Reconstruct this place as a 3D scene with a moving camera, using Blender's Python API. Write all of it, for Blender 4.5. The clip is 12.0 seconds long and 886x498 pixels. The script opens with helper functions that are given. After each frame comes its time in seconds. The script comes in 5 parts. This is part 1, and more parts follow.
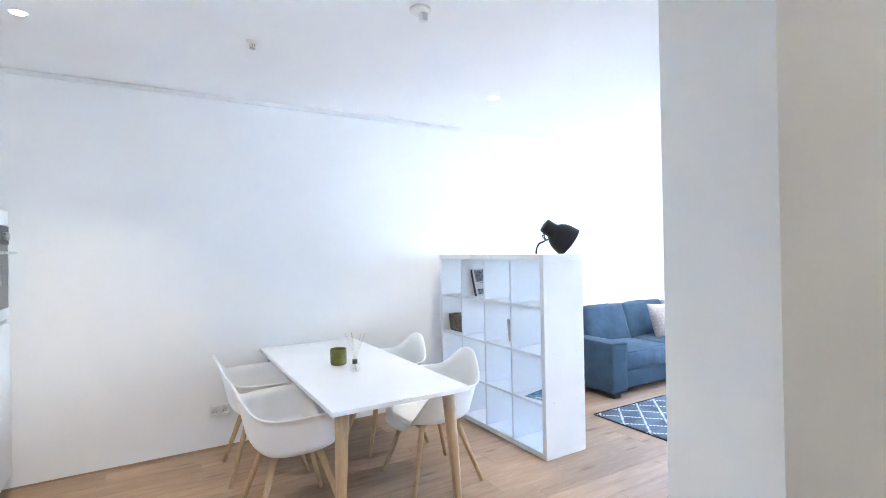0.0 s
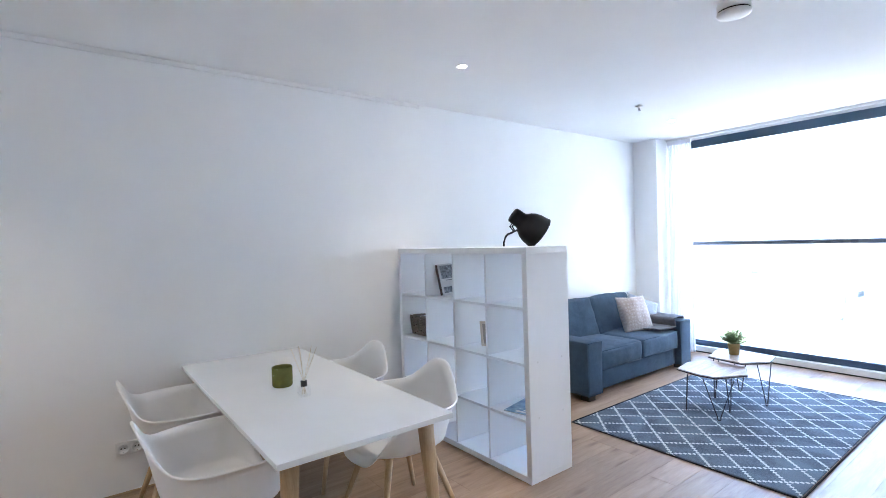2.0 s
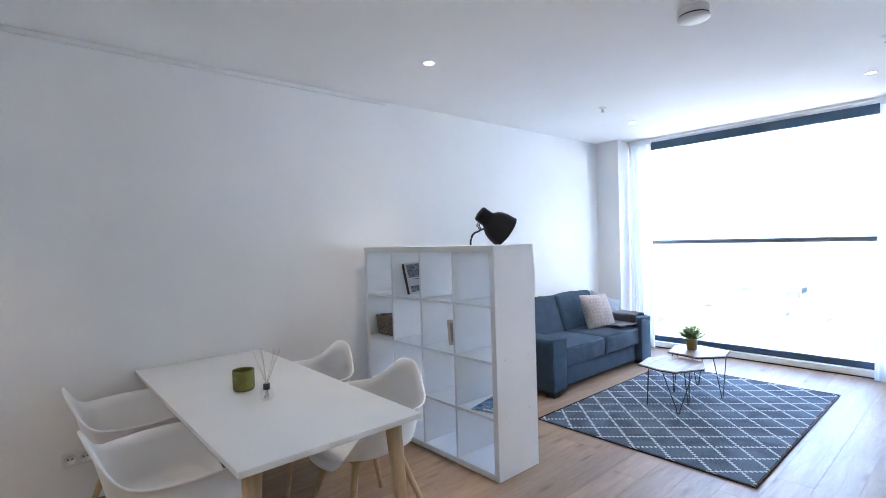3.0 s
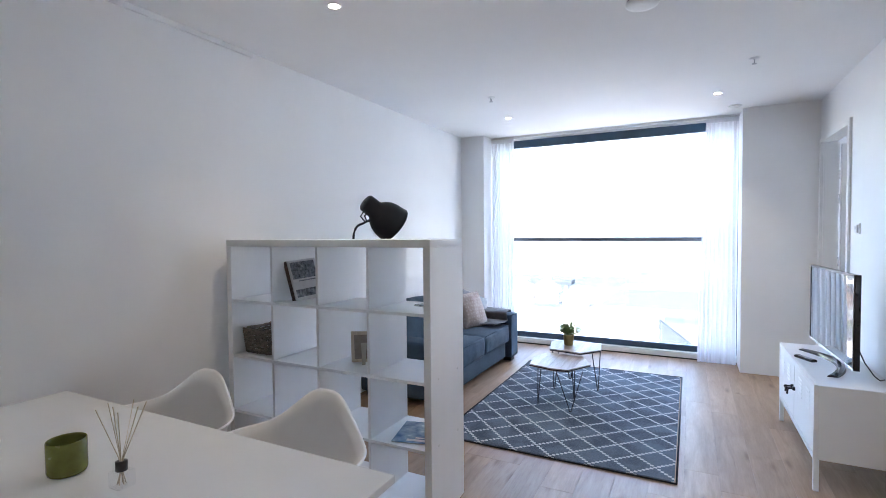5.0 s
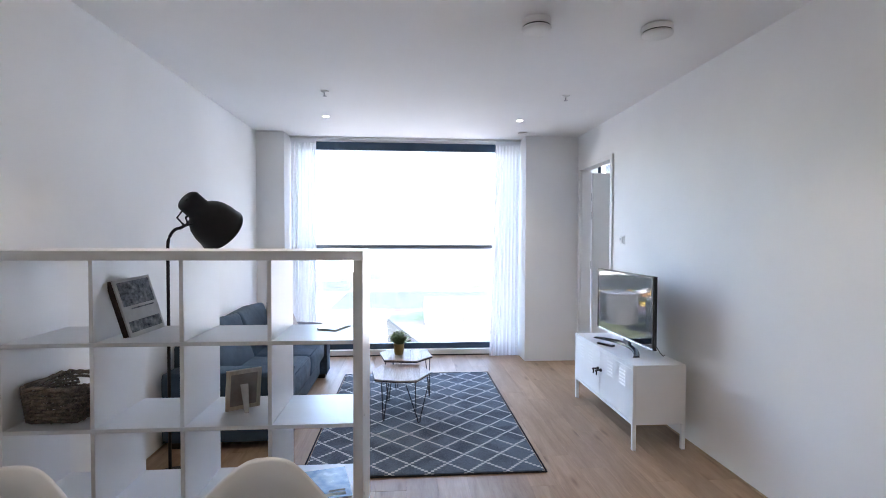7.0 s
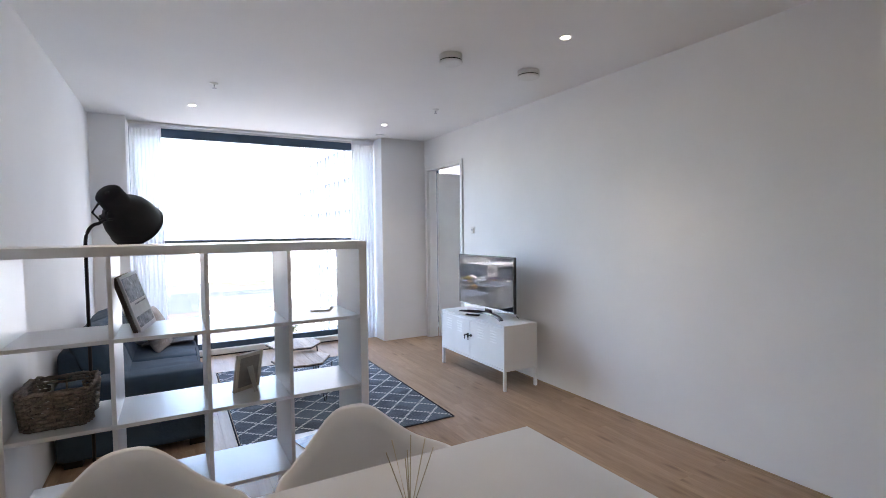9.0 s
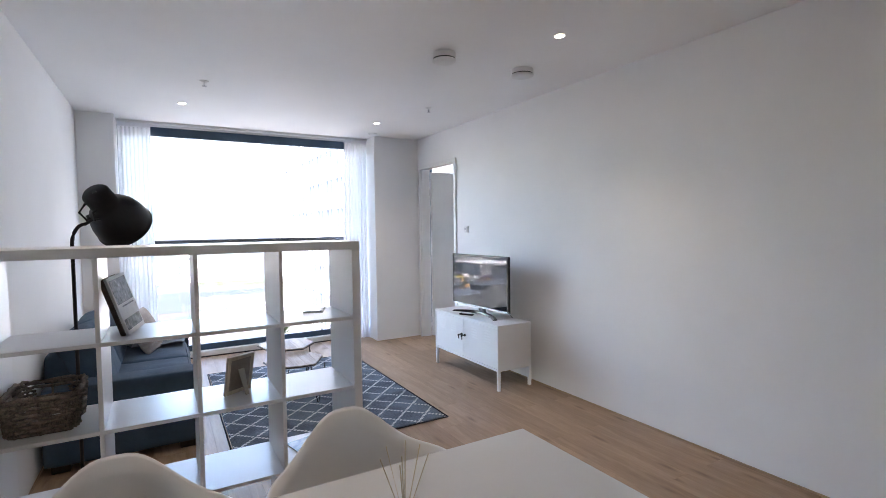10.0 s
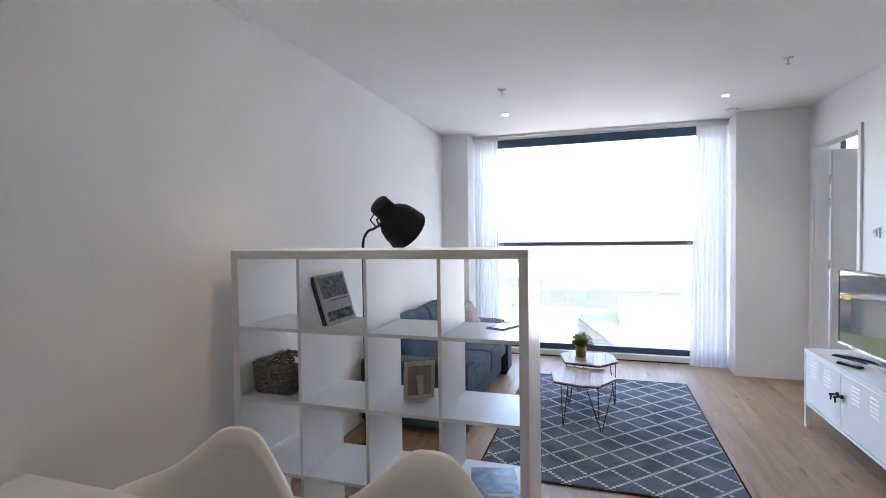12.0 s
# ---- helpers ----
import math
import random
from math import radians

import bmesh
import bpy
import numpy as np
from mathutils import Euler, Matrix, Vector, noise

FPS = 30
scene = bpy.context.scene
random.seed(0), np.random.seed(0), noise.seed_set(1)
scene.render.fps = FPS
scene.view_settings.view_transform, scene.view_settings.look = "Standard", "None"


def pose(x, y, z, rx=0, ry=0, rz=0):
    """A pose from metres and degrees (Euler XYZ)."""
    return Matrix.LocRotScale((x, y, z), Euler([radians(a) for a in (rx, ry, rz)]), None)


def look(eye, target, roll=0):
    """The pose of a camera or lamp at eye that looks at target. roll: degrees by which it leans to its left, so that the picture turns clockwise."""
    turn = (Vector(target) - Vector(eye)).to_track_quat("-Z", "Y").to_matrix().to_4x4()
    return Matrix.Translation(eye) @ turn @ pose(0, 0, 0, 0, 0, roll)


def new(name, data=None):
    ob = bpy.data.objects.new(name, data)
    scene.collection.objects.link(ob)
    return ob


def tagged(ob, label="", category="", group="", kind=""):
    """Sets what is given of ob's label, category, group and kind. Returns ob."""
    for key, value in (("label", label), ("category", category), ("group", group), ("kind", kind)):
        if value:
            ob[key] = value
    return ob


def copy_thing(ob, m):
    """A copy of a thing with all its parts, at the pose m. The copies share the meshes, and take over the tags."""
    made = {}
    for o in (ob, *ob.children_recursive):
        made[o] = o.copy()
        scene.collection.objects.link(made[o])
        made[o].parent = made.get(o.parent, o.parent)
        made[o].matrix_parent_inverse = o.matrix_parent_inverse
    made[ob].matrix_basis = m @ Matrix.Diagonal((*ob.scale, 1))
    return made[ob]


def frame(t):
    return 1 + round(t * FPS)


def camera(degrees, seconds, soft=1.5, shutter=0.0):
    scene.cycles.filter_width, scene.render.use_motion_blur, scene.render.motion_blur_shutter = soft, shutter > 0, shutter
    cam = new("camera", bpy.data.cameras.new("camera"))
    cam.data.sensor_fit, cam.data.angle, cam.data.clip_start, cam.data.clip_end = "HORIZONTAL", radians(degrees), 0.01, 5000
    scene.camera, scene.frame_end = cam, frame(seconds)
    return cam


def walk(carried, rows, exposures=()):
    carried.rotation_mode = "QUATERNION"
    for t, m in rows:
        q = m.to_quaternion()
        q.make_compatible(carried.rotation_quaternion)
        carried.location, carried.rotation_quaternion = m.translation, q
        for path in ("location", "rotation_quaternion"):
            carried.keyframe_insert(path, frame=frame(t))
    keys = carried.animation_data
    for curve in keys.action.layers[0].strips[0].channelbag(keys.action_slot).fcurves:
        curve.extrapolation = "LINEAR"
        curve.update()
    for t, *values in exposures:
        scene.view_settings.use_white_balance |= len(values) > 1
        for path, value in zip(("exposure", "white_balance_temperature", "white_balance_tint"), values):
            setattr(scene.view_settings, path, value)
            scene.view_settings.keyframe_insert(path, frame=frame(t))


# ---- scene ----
cam = camera(84.8, 12.0, soft=0.9)
PATH = [
    (0, (0.5, -0.318, 1.514), (1.517, 1.404, 1.52), -1.1),
    (0.5, (0.568, -0.05, 1.514), (1.47, 1.735, 1.522), -1.3),
    (1, (0.575, 0.142, 1.528), (1.475, 1.928, 1.526), -1.5),
    (1.5, (0.647, 0.236, 1.513), (1.642, 1.972, 1.502), -1.7),
    (2, (0.669, 0.239, 1.516), (1.879, 1.831, 1.488), -1.7),
    (2.5, (0.672, 0.228, 1.521), (1.962, 1.756, 1.483), -1.9),
    (2.7, (0.674, 0.242, 1.515), (1.98, 1.757, 1.478), -1.8),
    (4.3, (0.707, 0.679, 1.508), (2.231, 1.973, 1.443), -1.1),
    (4.5, (0.747, 0.831, 1.509), (2.371, 1.996, 1.443), -0.9),
    (5, (0.745, 1.143, 1.505), (2.527, 2.048, 1.438), -0.5),
    (5.5, (0.757, 1.3, 1.525), (2.634, 1.986, 1.453), -0.3),
    (6, (0.752, 1.403, 1.53), (2.744, 1.565, 1.457), 0.3),
    (6.5, (0.836, 1.623, 1.531), (2.834, 1.654, 1.458), 0.0),
    (6.7, (0.84, 1.807, 1.524), (2.839, 1.785, 1.464), 0.1),
    (8.3, (0.564, 3.096, 1.566), (2.38, 2.261, 1.487), -0.4),
    (8.5, (0.542, 3.132, 1.546), (2.328, 2.236, 1.465), -0.5),
    (9, (0.527, 3.155, 1.523), (2.272, 2.182, 1.442), -0.7),
    (9.5, (0.53, 3.155, 1.525), (2.266, 2.165, 1.44), -0.8),
    (10, (0.551, 3.146, 1.53), (2.283, 2.148, 1.443), -0.8),
    (10.5, (0.66, 2.983, 1.538), (2.401, 2.003, 1.446), -0.2),
    (11, (0.721, 2.692, 1.535), (2.637, 2.125, 1.447), -0.4),
    (11.5, (0.806, 2.359, 1.522), (2.804, 2.312, 1.445), -0.6),
    (12, (0.899, 2.021, 1.533), (2.802, 2.634, 1.476), -0.8),
]

BASE = 4.36
EXPOSURES = [(0.0, 1.78, 5550, 8), (0.5, 1.55, 5560, 8), (1.0, 1.3, 5640, 8.5), (1.5, 1.13, 5740, 10), (2.5, 0.74, 5810, 11),
             (4.5, 0.35, 6030, 13), (5.5, 0.17, 6220, 14), (6.5, 0.07, 6340, 15), (9.0, -0.05, 6620, 16), (12.0, -0.04, 6650, 16)]
walk(cam, [(t, look(eye, target, roll)) for t, eye, target, roll in PATH],
     [(t, BASE + e, k, tint) for t, e, k, tint in EXPOSURES])

# ---- world and light ----
world = bpy.data.worlds.new("sky")
scene.world = world
world.use_nodes = True
wn = world.node_tree
sky = wn.nodes.new("ShaderNodeTexSky")
sky.sky_type = "NISHITA"
sky.sun_disc = False
sky.sun_elevation = radians(46)
sky.sun_rotation = radians(250)
sky.dust_density = 2.0
wn.nodes["Background"].inputs["Strength"].default_value = 0.14
wn.links.new(sky.outputs[0], wn.nodes["Background"].inputs["Color"])

sun_data = bpy.data.lights.new("sun", "SUN")
sun_data.energy, sun_data.angle, sun_data.color = 2.0, radians(0.5), (1.0, 0.95, 0.88)
sun = new("sun", sun_data)
sun.matrix_world = look((-60, 20, 70), (0, 0, 0))



def beam(x, y):
    """The light of one recessed ceiling spot."""
    data = bpy.data.lights.new("spot_beam", "SPOT")
    data.energy, data.color = 2.5, (1.0, 0.85, 0.66)
    data.spot_size, data.spot_blend, data.shadow_soft_size = radians(104), 1.0, 0.05
    ob = new("spot_beam", data)
    ob.matrix_world = look((x, y, 2.757), (x, y, 0))


# last two are unseen: one continues the grid, one added to light the hall
SPOTS = [(2.92, 2.912), (5.918, 2.942), (5.93, 0.92), (2.95, 0.865), (-0.09, 2.9), (-0.07, 0.85), (2.3, -1.35)]
for spot_x, spot_y in SPOTS:
    beam(spot_x, spot_y)

# ---- plan, in metres ----
CEIL = 2.77          # ceiling height
Y_N = 3.88            # long plain wall
X_PIER = 6.695        # face of the window piers
X_WIN = 7.12          # window plane
X_W = -1.0            # wall behind the kitchen units
DOOR_A, DOOR_B, DOOR_H = 5.70, 6.60, 2.345

# ---- materials ----
def node(nt, kind, **values):
    n = nt.nodes.new(kind)
    for k, v in values.items():
        if k in n.inputs:
            n.inputs[k].default_value = v
    return n


def base_material(name, rough=0.5, metal=0.0, spec=0.5):
    m = bpy.data.materials.new(name)
    m.use_nodes = True
    nt = m.node_tree
    b = nt.nodes["Principled BSDF"]
    b.inputs["Roughness"].default_value = rough
    b.inputs["Metallic"].default_value = metal
    b.inputs["Specular IOR Level"].default_value = spec
    return m, nt, b


def ramp(nt, fac, stops):
    r = nt.nodes.new("ShaderNodeValToRGB")
    while len(r.color_ramp.elements) < len(stops):
        r.color_ramp.elements.new(0.5)
    for e, (p, c) in zip(r.color_ramp.elements, stops):
        e.position = p
        e.color = (*c, 1)
    nt.links.new(fac, r.inputs[0])
    return r.outputs[0]


def surface(name, c1, c2, scale=20.0, rough=0.5, metal=0.0, bump=0.05, fine=300.0, spec=0.5, rough_var=0.08, dist=0.002):
    """Two-scale mottled surface: a broad tone change, a fine relief and uneven gloss."""
    m, nt, b = base_material(name, rough, metal, spec)
    tc = nt.nodes.new("ShaderNodeTexCoord")
    n1 = node(nt, "ShaderNodeTexNoise", Scale=scale, Detail=4.0)
    n2 = node(nt, "ShaderNodeTexNoise", Scale=fine, Detail=3.0)
    nt.links.new(tc.outputs["Object"], n1.inputs["Vector"])
    nt.links.new(tc.outputs["Object"], n2.inputs["Vector"])
    nt.links.new(ramp(nt, n1.outputs["Fac"], [(0.3, c1), (0.7, c2)]), b.inputs["Base Color"])
    mr = nt.nodes.new("ShaderNodeMapRange")
    mr.inputs[3].default_value, mr.inputs[4].default_value = max(0.02, rough - rough_var), min(1, rough + rough_var)
    nt.links.new(n1.outputs["Fac"], mr.inputs[0])
    nt.links.new(mr.outputs[0], b.inputs["Roughness"])
    if bump:
        bp = node(nt, "ShaderNodeBump", Strength=bump, Distance=dist)
        nt.links.new(n2.outputs["Fac"], bp.inputs["Height"])
        nt.links.new(bp.outputs[0], b.inputs["Normal"])
    return m


def wood(name, dark, light, axis="X", rough=0.45, stretch=14.0, scale=9.0, per_object=True, knots=False, grain=0.45, spec=0.5):
    m, nt, b = base_material(name, rough, spec=spec)
    tc = nt.nodes.new("ShaderNodeTexCoord")
    mp = nt.nodes.new("ShaderNodeMapping")
    sc = [1.0, 1.0, 1.0]
    for i, a in enumerate("XYZ"):
        sc[i] = 1.0 if a == axis else stretch
    mp.inputs["Scale"].default_value = sc
    nt.links.new(tc.outputs["Object"], mp.inputs["Vector"])
    info = nt.nodes.new("ShaderNodeObjectInfo")
    off = nt.nodes.new("ShaderNodeVectorMath")
    off.operation = "MULTIPLY_ADD"
    off.inputs[1].default_value = (1, 1, 1)
    comb = nt.nodes.new("ShaderNodeMath")
    comb.operation = "MULTIPLY"
    comb.inputs[1].default_value = 37.0
    nt.links.new(info.outputs["Random"], comb.inputs[0])
    nt.links.new(mp.outputs[0], off.inputs[0])
    nt.links.new(comb.outputs[0], off.inputs[2])
    n1 = node(nt, "ShaderNodeTexNoise", Scale=scale * 0.25, Detail=6.0, Roughness=0.6, Distortion=0.8)
    n2 = node(nt, "ShaderNodeTexNoise", Scale=scale * 1.6, Detail=5.0, Roughness=0.65)
    nt.links.new(off.outputs[0], n1.inputs["Vector"])
    nt.links.new(off.outputs[0], n2.inputs["Vector"])
    mix = nt.nodes.new("ShaderNodeMath")
    mix.operation = "MULTIPLY_ADD"
    mix.inputs[1].default_value = grain
    nt.links.new(n2.outputs["Fac"], mix.inputs[0])
    half = nt.nodes.new("ShaderNodeMath")
    half.operation = "MULTIPLY"
    half.inputs[1].default_value = 1 - grain
    nt.links.new(n1.outputs["Fac"], half.inputs[0])
    nt.links.new(half.outputs[0], mix.inputs[2])
    col = ramp(nt, mix.outputs[0], [(0.34, dark), (0.5, tuple((a + c) / 2 for a, c in zip(dark, light))), (0.66, light)])
    if per_object:
        hsv = nt.nodes.new("ShaderNodeHueSaturation")
        mr = nt.nodes.new("ShaderNodeMapRange")
        mr.inputs[3].default_value, mr.inputs[4].default_value = 0.86, 1.12
        nt.links.new(info.outputs["Random"], mr.inputs[0])
        nt.links.new(mr.outputs[0], hsv.inputs["Value"])
        nt.links.new(col, hsv.inputs["Color"])
        col = hsv.outputs[0]
    if knots:
        vor = node(nt, "ShaderNodeTexVoronoi", Scale=0.95)
        vor.voronoi_dimensions = "2D"
        mpk = nt.nodes.new("ShaderNodeMapping")
        mpk.inputs["Scale"].default_value = (1.0, 4.0, 1.0)
        addk = nt.nodes.new("ShaderNodeVectorMath")
        nt.links.new(tc.outputs["Object"], mpk.inputs["Vector"])
        nt.links.new(mpk.outputs[0], addk.inputs[0])
        nt.links.new(comb.outputs[0], addk.inputs[1])
        nt.links.new(addk.outputs[0], vor.inputs["Vector"])
        mxk = nt.nodes.new("ShaderNodeMix")
        mxk.data_type = "RGBA"
        fk = ramp(nt, vor.outputs["Distance"], [(0.02, (0.6, 0.6, 0.6)), (0.1, (0, 0, 0))])
        nt.links.new(fk, mxk.inputs[0])
        nt.links.new(col, mxk.inputs[6])
        mxk.inputs[7].default_value = (dark[0] * 0.55, dark[1] * 0.5, dark[2] * 0.45, 1)
        col = mxk.outputs[2]
    nt.links.new(col, b.inputs["Base Color"])
    bp = node(nt, "ShaderNodeBump", Strength=0.12, Distance=0.001)
    nt.links.new(n2.outputs["Fac"], bp.inputs["Height"])
    nt.links.new(bp.outputs[0], b.inputs["Normal"])
    mr2 = nt.nodes.new("ShaderNodeMapRange")
    mr2.inputs[3].default_value, mr2.inputs[4].default_value = rough - 0.07, rough + 0.1
    nt.links.new(n1.outputs["Fac"], mr2.inputs[0])
    nt.links.new(mr2.outputs[0], b.inputs["Roughness"])
    return m


def fabric(name, c1, c2, weave=900.0, broad=6.0, rough=0.9, sheen=0.12, folds=0.35):
    m, nt, b = base_material(name, rough, spec=0.2)
    b.inputs["Sheen Weight"].default_value = sheen
    tc = nt.nodes.new("ShaderNodeTexCoord")
    n1 = node(nt, "ShaderNodeTexNoise", Scale=broad, Detail=5.0)
    n2 = node(nt, "ShaderNodeTexNoise", Scale=weave, Detail=2.0)
    n3 = node(nt, "ShaderNodeTexNoise", Scale=broad * 2.5, Detail=3.0, Distortion=1.2)
    for n in (n1, n2, n3):
        nt.links.new(tc.outputs["Object"], n.inputs["Vector"])
    add = nt.nodes.new("ShaderNodeMath")
    add.operation = "MULTIPLY_ADD"
    add.inputs[1].default_value = 0.5
    nt.links.new(n2.outputs["Fac"], add.inputs[0])
    h = nt.nodes.new("ShaderNodeMath")
    h.operation = "MULTIPLY"
    h.inputs[1].default_value = 0.5
    nt.links.new(n1.outputs["Fac"], h.inputs[0])
    nt.links.new(h.outputs[0], add.inputs[2])
    nt.links.new(ramp(nt, add.outputs[0], [(0.35, c1), (0.65, c2)]), b.inputs["Base Color"])
    b1 = node(nt, "ShaderNodeBump", Strength=0.25, Distance=0.0015)
    b2 = node(nt, "ShaderNodeBump", Strength=folds, Distance=0.02)
    nt.links.new(n2.outputs["Fac"], b1.inputs["Height"])
    nt.links.new(n3.outputs["Fac"], b2.inputs["Height"])
    nt.links.new(b2.outputs[0], b1.inputs["Normal"])
    nt.links.new(b1.outputs[0], b.inputs["Normal"])
    return m


def glow(name, colour, strength):
    m, nt, b = base_material(name)
    b.inputs["Emission Color"].default_value = (*colour, 1)
    b.inputs["Emission Strength"].default_value = strength
    b.inputs["Base Color"].default_value = (0.8, 0.8, 0.8, 1)
    return m


def pane_material(name, tint=(1, 1, 1)):
    """A thin clear pane: straight-through light with Fresnel gloss."""
    m = bpy.data.materials.new(name)
    m.use_nodes = True
    nt = m.node_tree
    nt.nodes.clear()
    out = nt.nodes.new("ShaderNodeOutputMaterial")
    tr = nt.nodes.new("ShaderNodeBsdfTransparent")
    tr.inputs[0].default_value = (*tint, 1)
    gl = nt.nodes.new("ShaderNodeBsdfGlossy")
    gl.inputs["Roughness"].default_value = 0.02
    lw = node(nt, "ShaderNodeLayerWeight", Blend=0.5)
    pw = nt.nodes.new("ShaderNodeMath")
    pw.operation = "POWER"
    pw.inputs[1].default_value = 5.0
    fr = nt.nodes.new("ShaderNodeMath")
    fr.operation = "MULTIPLY_ADD"
    fr.inputs[1].default_value, fr.inputs[2].default_value = 0.8, 0.035
    nt.links.new(lw.outputs["Facing"], pw.inputs[0])
    nt.links.new(pw.outputs[0], fr.inputs[0])
    mx = nt.nodes.new("ShaderNodeMixShader")
    nt.links.new(fr.outputs[0], mx.inputs[0])
    nt.links.new(tr.outputs[0], mx.inputs[1])
    nt.links.new(gl.outputs[0], mx.inputs[2])
    nt.links.new(mx.outputs[0], out.inputs[0])
    return m


def sheer_material(name):
    m = bpy.data.materials.new(name)
    m.use_nodes = True
    nt = m.node_tree
    nt.nodes.clear()
    out = nt.nodes.new("ShaderNodeOutputMaterial")
    tr = nt.nodes.new("ShaderNodeBsdfTransparent")
    df = nt.nodes.new("ShaderNodeBsdfDiffuse")
    tl = nt.nodes.new("ShaderNodeBsdfTranslucent")
    df.inputs[0].default_value = tl.inputs[0].default_value = (0.86, 0.87, 0.9, 1)
    tc = nt.nodes.new("ShaderNodeTexCoord")
    wv = node(nt, "ShaderNodeTexNoise", Scale=240.0, Detail=2.0)
    nt.links.new(tc.outputs["Object"], wv.inputs["Vector"])
    m1, m2 = nt.nodes.new("ShaderNodeMixShader"), nt.nodes.new("ShaderNodeMixShader")
    m1.inputs[0].default_value = 0.24
    mr = nt.nodes.new("ShaderNodeMapRange")
    mr.inputs[3].default_value, mr.inputs[4].default_value = 0.95, 1.0
    nt.links.new(wv.outputs["Fac"], mr.inputs[0])
    nt.links.new(mr.outputs[0], m2.inputs[0])
    nt.links.new(df.outputs[0], m1.inputs[1])
    nt.links.new(tl.outputs[0], m1.inputs[2])
    nt.links.new(tr.outputs[0], m2.inputs[1])
    nt.links.new(m1.outputs[0], m2.inputs[2])
    nt.links.new(m2.outputs[0], out.inputs[0])
    return m


def rug_material(name, period_x, period_y, cell):
    """Grey pile with a lattice of pale stepped dots."""
    m, nt, b = base_material(name, 0.95, spec=0.1)
    b.inputs["Sheen Weight"].default_value = 0.1
    tc = nt.nodes.new("ShaderNodeTexCoord")
    sep = nt.nodes.new("ShaderNodeSeparateXYZ")
    nt.links.new(tc.outputs["Object"], sep.inputs[0])

    def math_node(op, a, c=None, d=None):
        n = nt.nodes.new("ShaderNodeMath")
        n.operation = op
        for i, v in enumerate((a, c, d)):
            if v is None:
                continue
            if isinstance(v, (int, float)):
                n.inputs[i].default_value = v
            else:
                nt.links.new(v, n.inputs[i])
        return n.outputs[0]

    sx = math_node("SNAP", math_node("ADD", sep.outputs["X"], 0.0165 + cell / 2), cell)
    sy = math_node("SNAP", math_node("ADD", sep.outputs["Y"], -0.099 + cell / 2), cell * period_y / period_x)
    u, v = math_node("DIVIDE", sx, period_x), math_node("DIVIDE", sy, period_y)
    lines = []
    for op in ("ADD", "SUBTRACT"):
        w = math_node("PINGPONG", math_node(op, u, v), 0.5)
        lines.append(math_node("LESS_THAN", w, 0.04))
    line = math_node("MAXIMUM", *lines)
    fine = node(nt, "ShaderNodeTexNoise", Scale=420.0, Detail=3.0)
    broad = node(nt, "ShaderNodeTexNoise", Scale=3.5, Detail=5.0, Distortion=0.6)
    for n in (fine, broad):
        nt.links.new(tc.outputs["Object"], n.inputs["Vector"])
    grey = ramp(nt, math_node("MULTIPLY_ADD", fine.outputs["Fac"], 0.4, math_node("MULTIPLY", broad.outputs["Fac"], 0.6)),
                [(0.42, (0.036, 0.05, 0.068)), (0.58, (0.093, 0.122, 0.156))])
    white = ramp(nt, fine.outputs["Fac"], [(0.3, (0.4, 0.4, 0.4)), (0.7, (0.6, 0.6, 0.59))])
    mx = nt.nodes.new("ShaderNodeMix")
    mx.data_type = "RGBA"
    nt.links.new(line, mx.inputs[0])
    nt.links.new(grey, mx.inputs[6])
    nt.links.new(white, mx.inputs[7])
    nt.links.new(mx.outputs[2], b.inputs["Base Color"])
    bp = node(nt, "ShaderNodeBump", Strength=0.6, Distance=0.004)
    nt.links.new(fine.outputs["Fac"], bp.inputs["Height"])
    nt.links.new(bp.outputs[0], b.inputs["Normal"])
    return m


M_WALL = surface("wall_paint", (0.83, 0.83, 0.825), (0.87, 0.87, 0.865), 1.6, 0.75, bump=0.18, fine=160, dist=0.0015)
M_CEIL = surface("ceiling_paint", (0.82, 0.82, 0.815), (0.86, 0.86, 0.855), 1.2, 0.85, bump=0.12, fine=140, dist=0.0015)
M_TRIM = surface("white_lacquer", (0.78, 0.78, 0.77), (0.82, 0.82, 0.81), 5, 0.4, bump=0.02)
M_DOOR = surface("door_lacquer", (0.72, 0.72, 0.71), (0.76, 0.76, 0.75), 4, 0.45, bump=0.03)
M_SHELF = surface("white_foil", (0.82, 0.82, 0.825), (0.855, 0.855, 0.86), 3, 0.3, bump=0.02, fine=220, rough_var=0.012)
M_OAK = wood("oak_floor", (0.262, 0.168, 0.1), (0.405, 0.283, 0.187), "X", 0.46, stretch=8.0, scale=7.0, knots=True, grain=0.3, spec=0.35)
M_GAP = surface("floor_joint", (0.09, 0.06, 0.04), (0.14, 0.09, 0.06), 8, 0.8)
M_SKIRT = wood("oak_strip", (0.3, 0.2, 0.12), (0.48, 0.35, 0.22), "X", 0.45)
M_LEG = wood("beech_leg", (0.36, 0.235, 0.12), (0.52, 0.365, 0.21), "Z", 0.5, scale=16)
M_ANTH = surface("anthracite_frame", (0.028, 0.06, 0.105), (0.04, 0.077, 0.128), 6, 0.45, bump=0.03)
M_RAIL = surface("grey_metal_rail", (0.10, 0.11, 0.12), (0.15, 0.16, 0.17), 9, 0.4, 0.6)
M_GLASS = pane_material("window_glass", (0.985, 0.985, 0.985))
M_CLEAR = pane_material("clear_glass", (0.98, 0.985, 0.99))
M_SHEER = sheer_material("sheer_voile")
M_SHELL = surface("white_plastic", (0.81, 0.81, 0.815), (0.84, 0.84, 0.845), 4, 0.35, bump=0.03, fine=500, dist=0.0006)
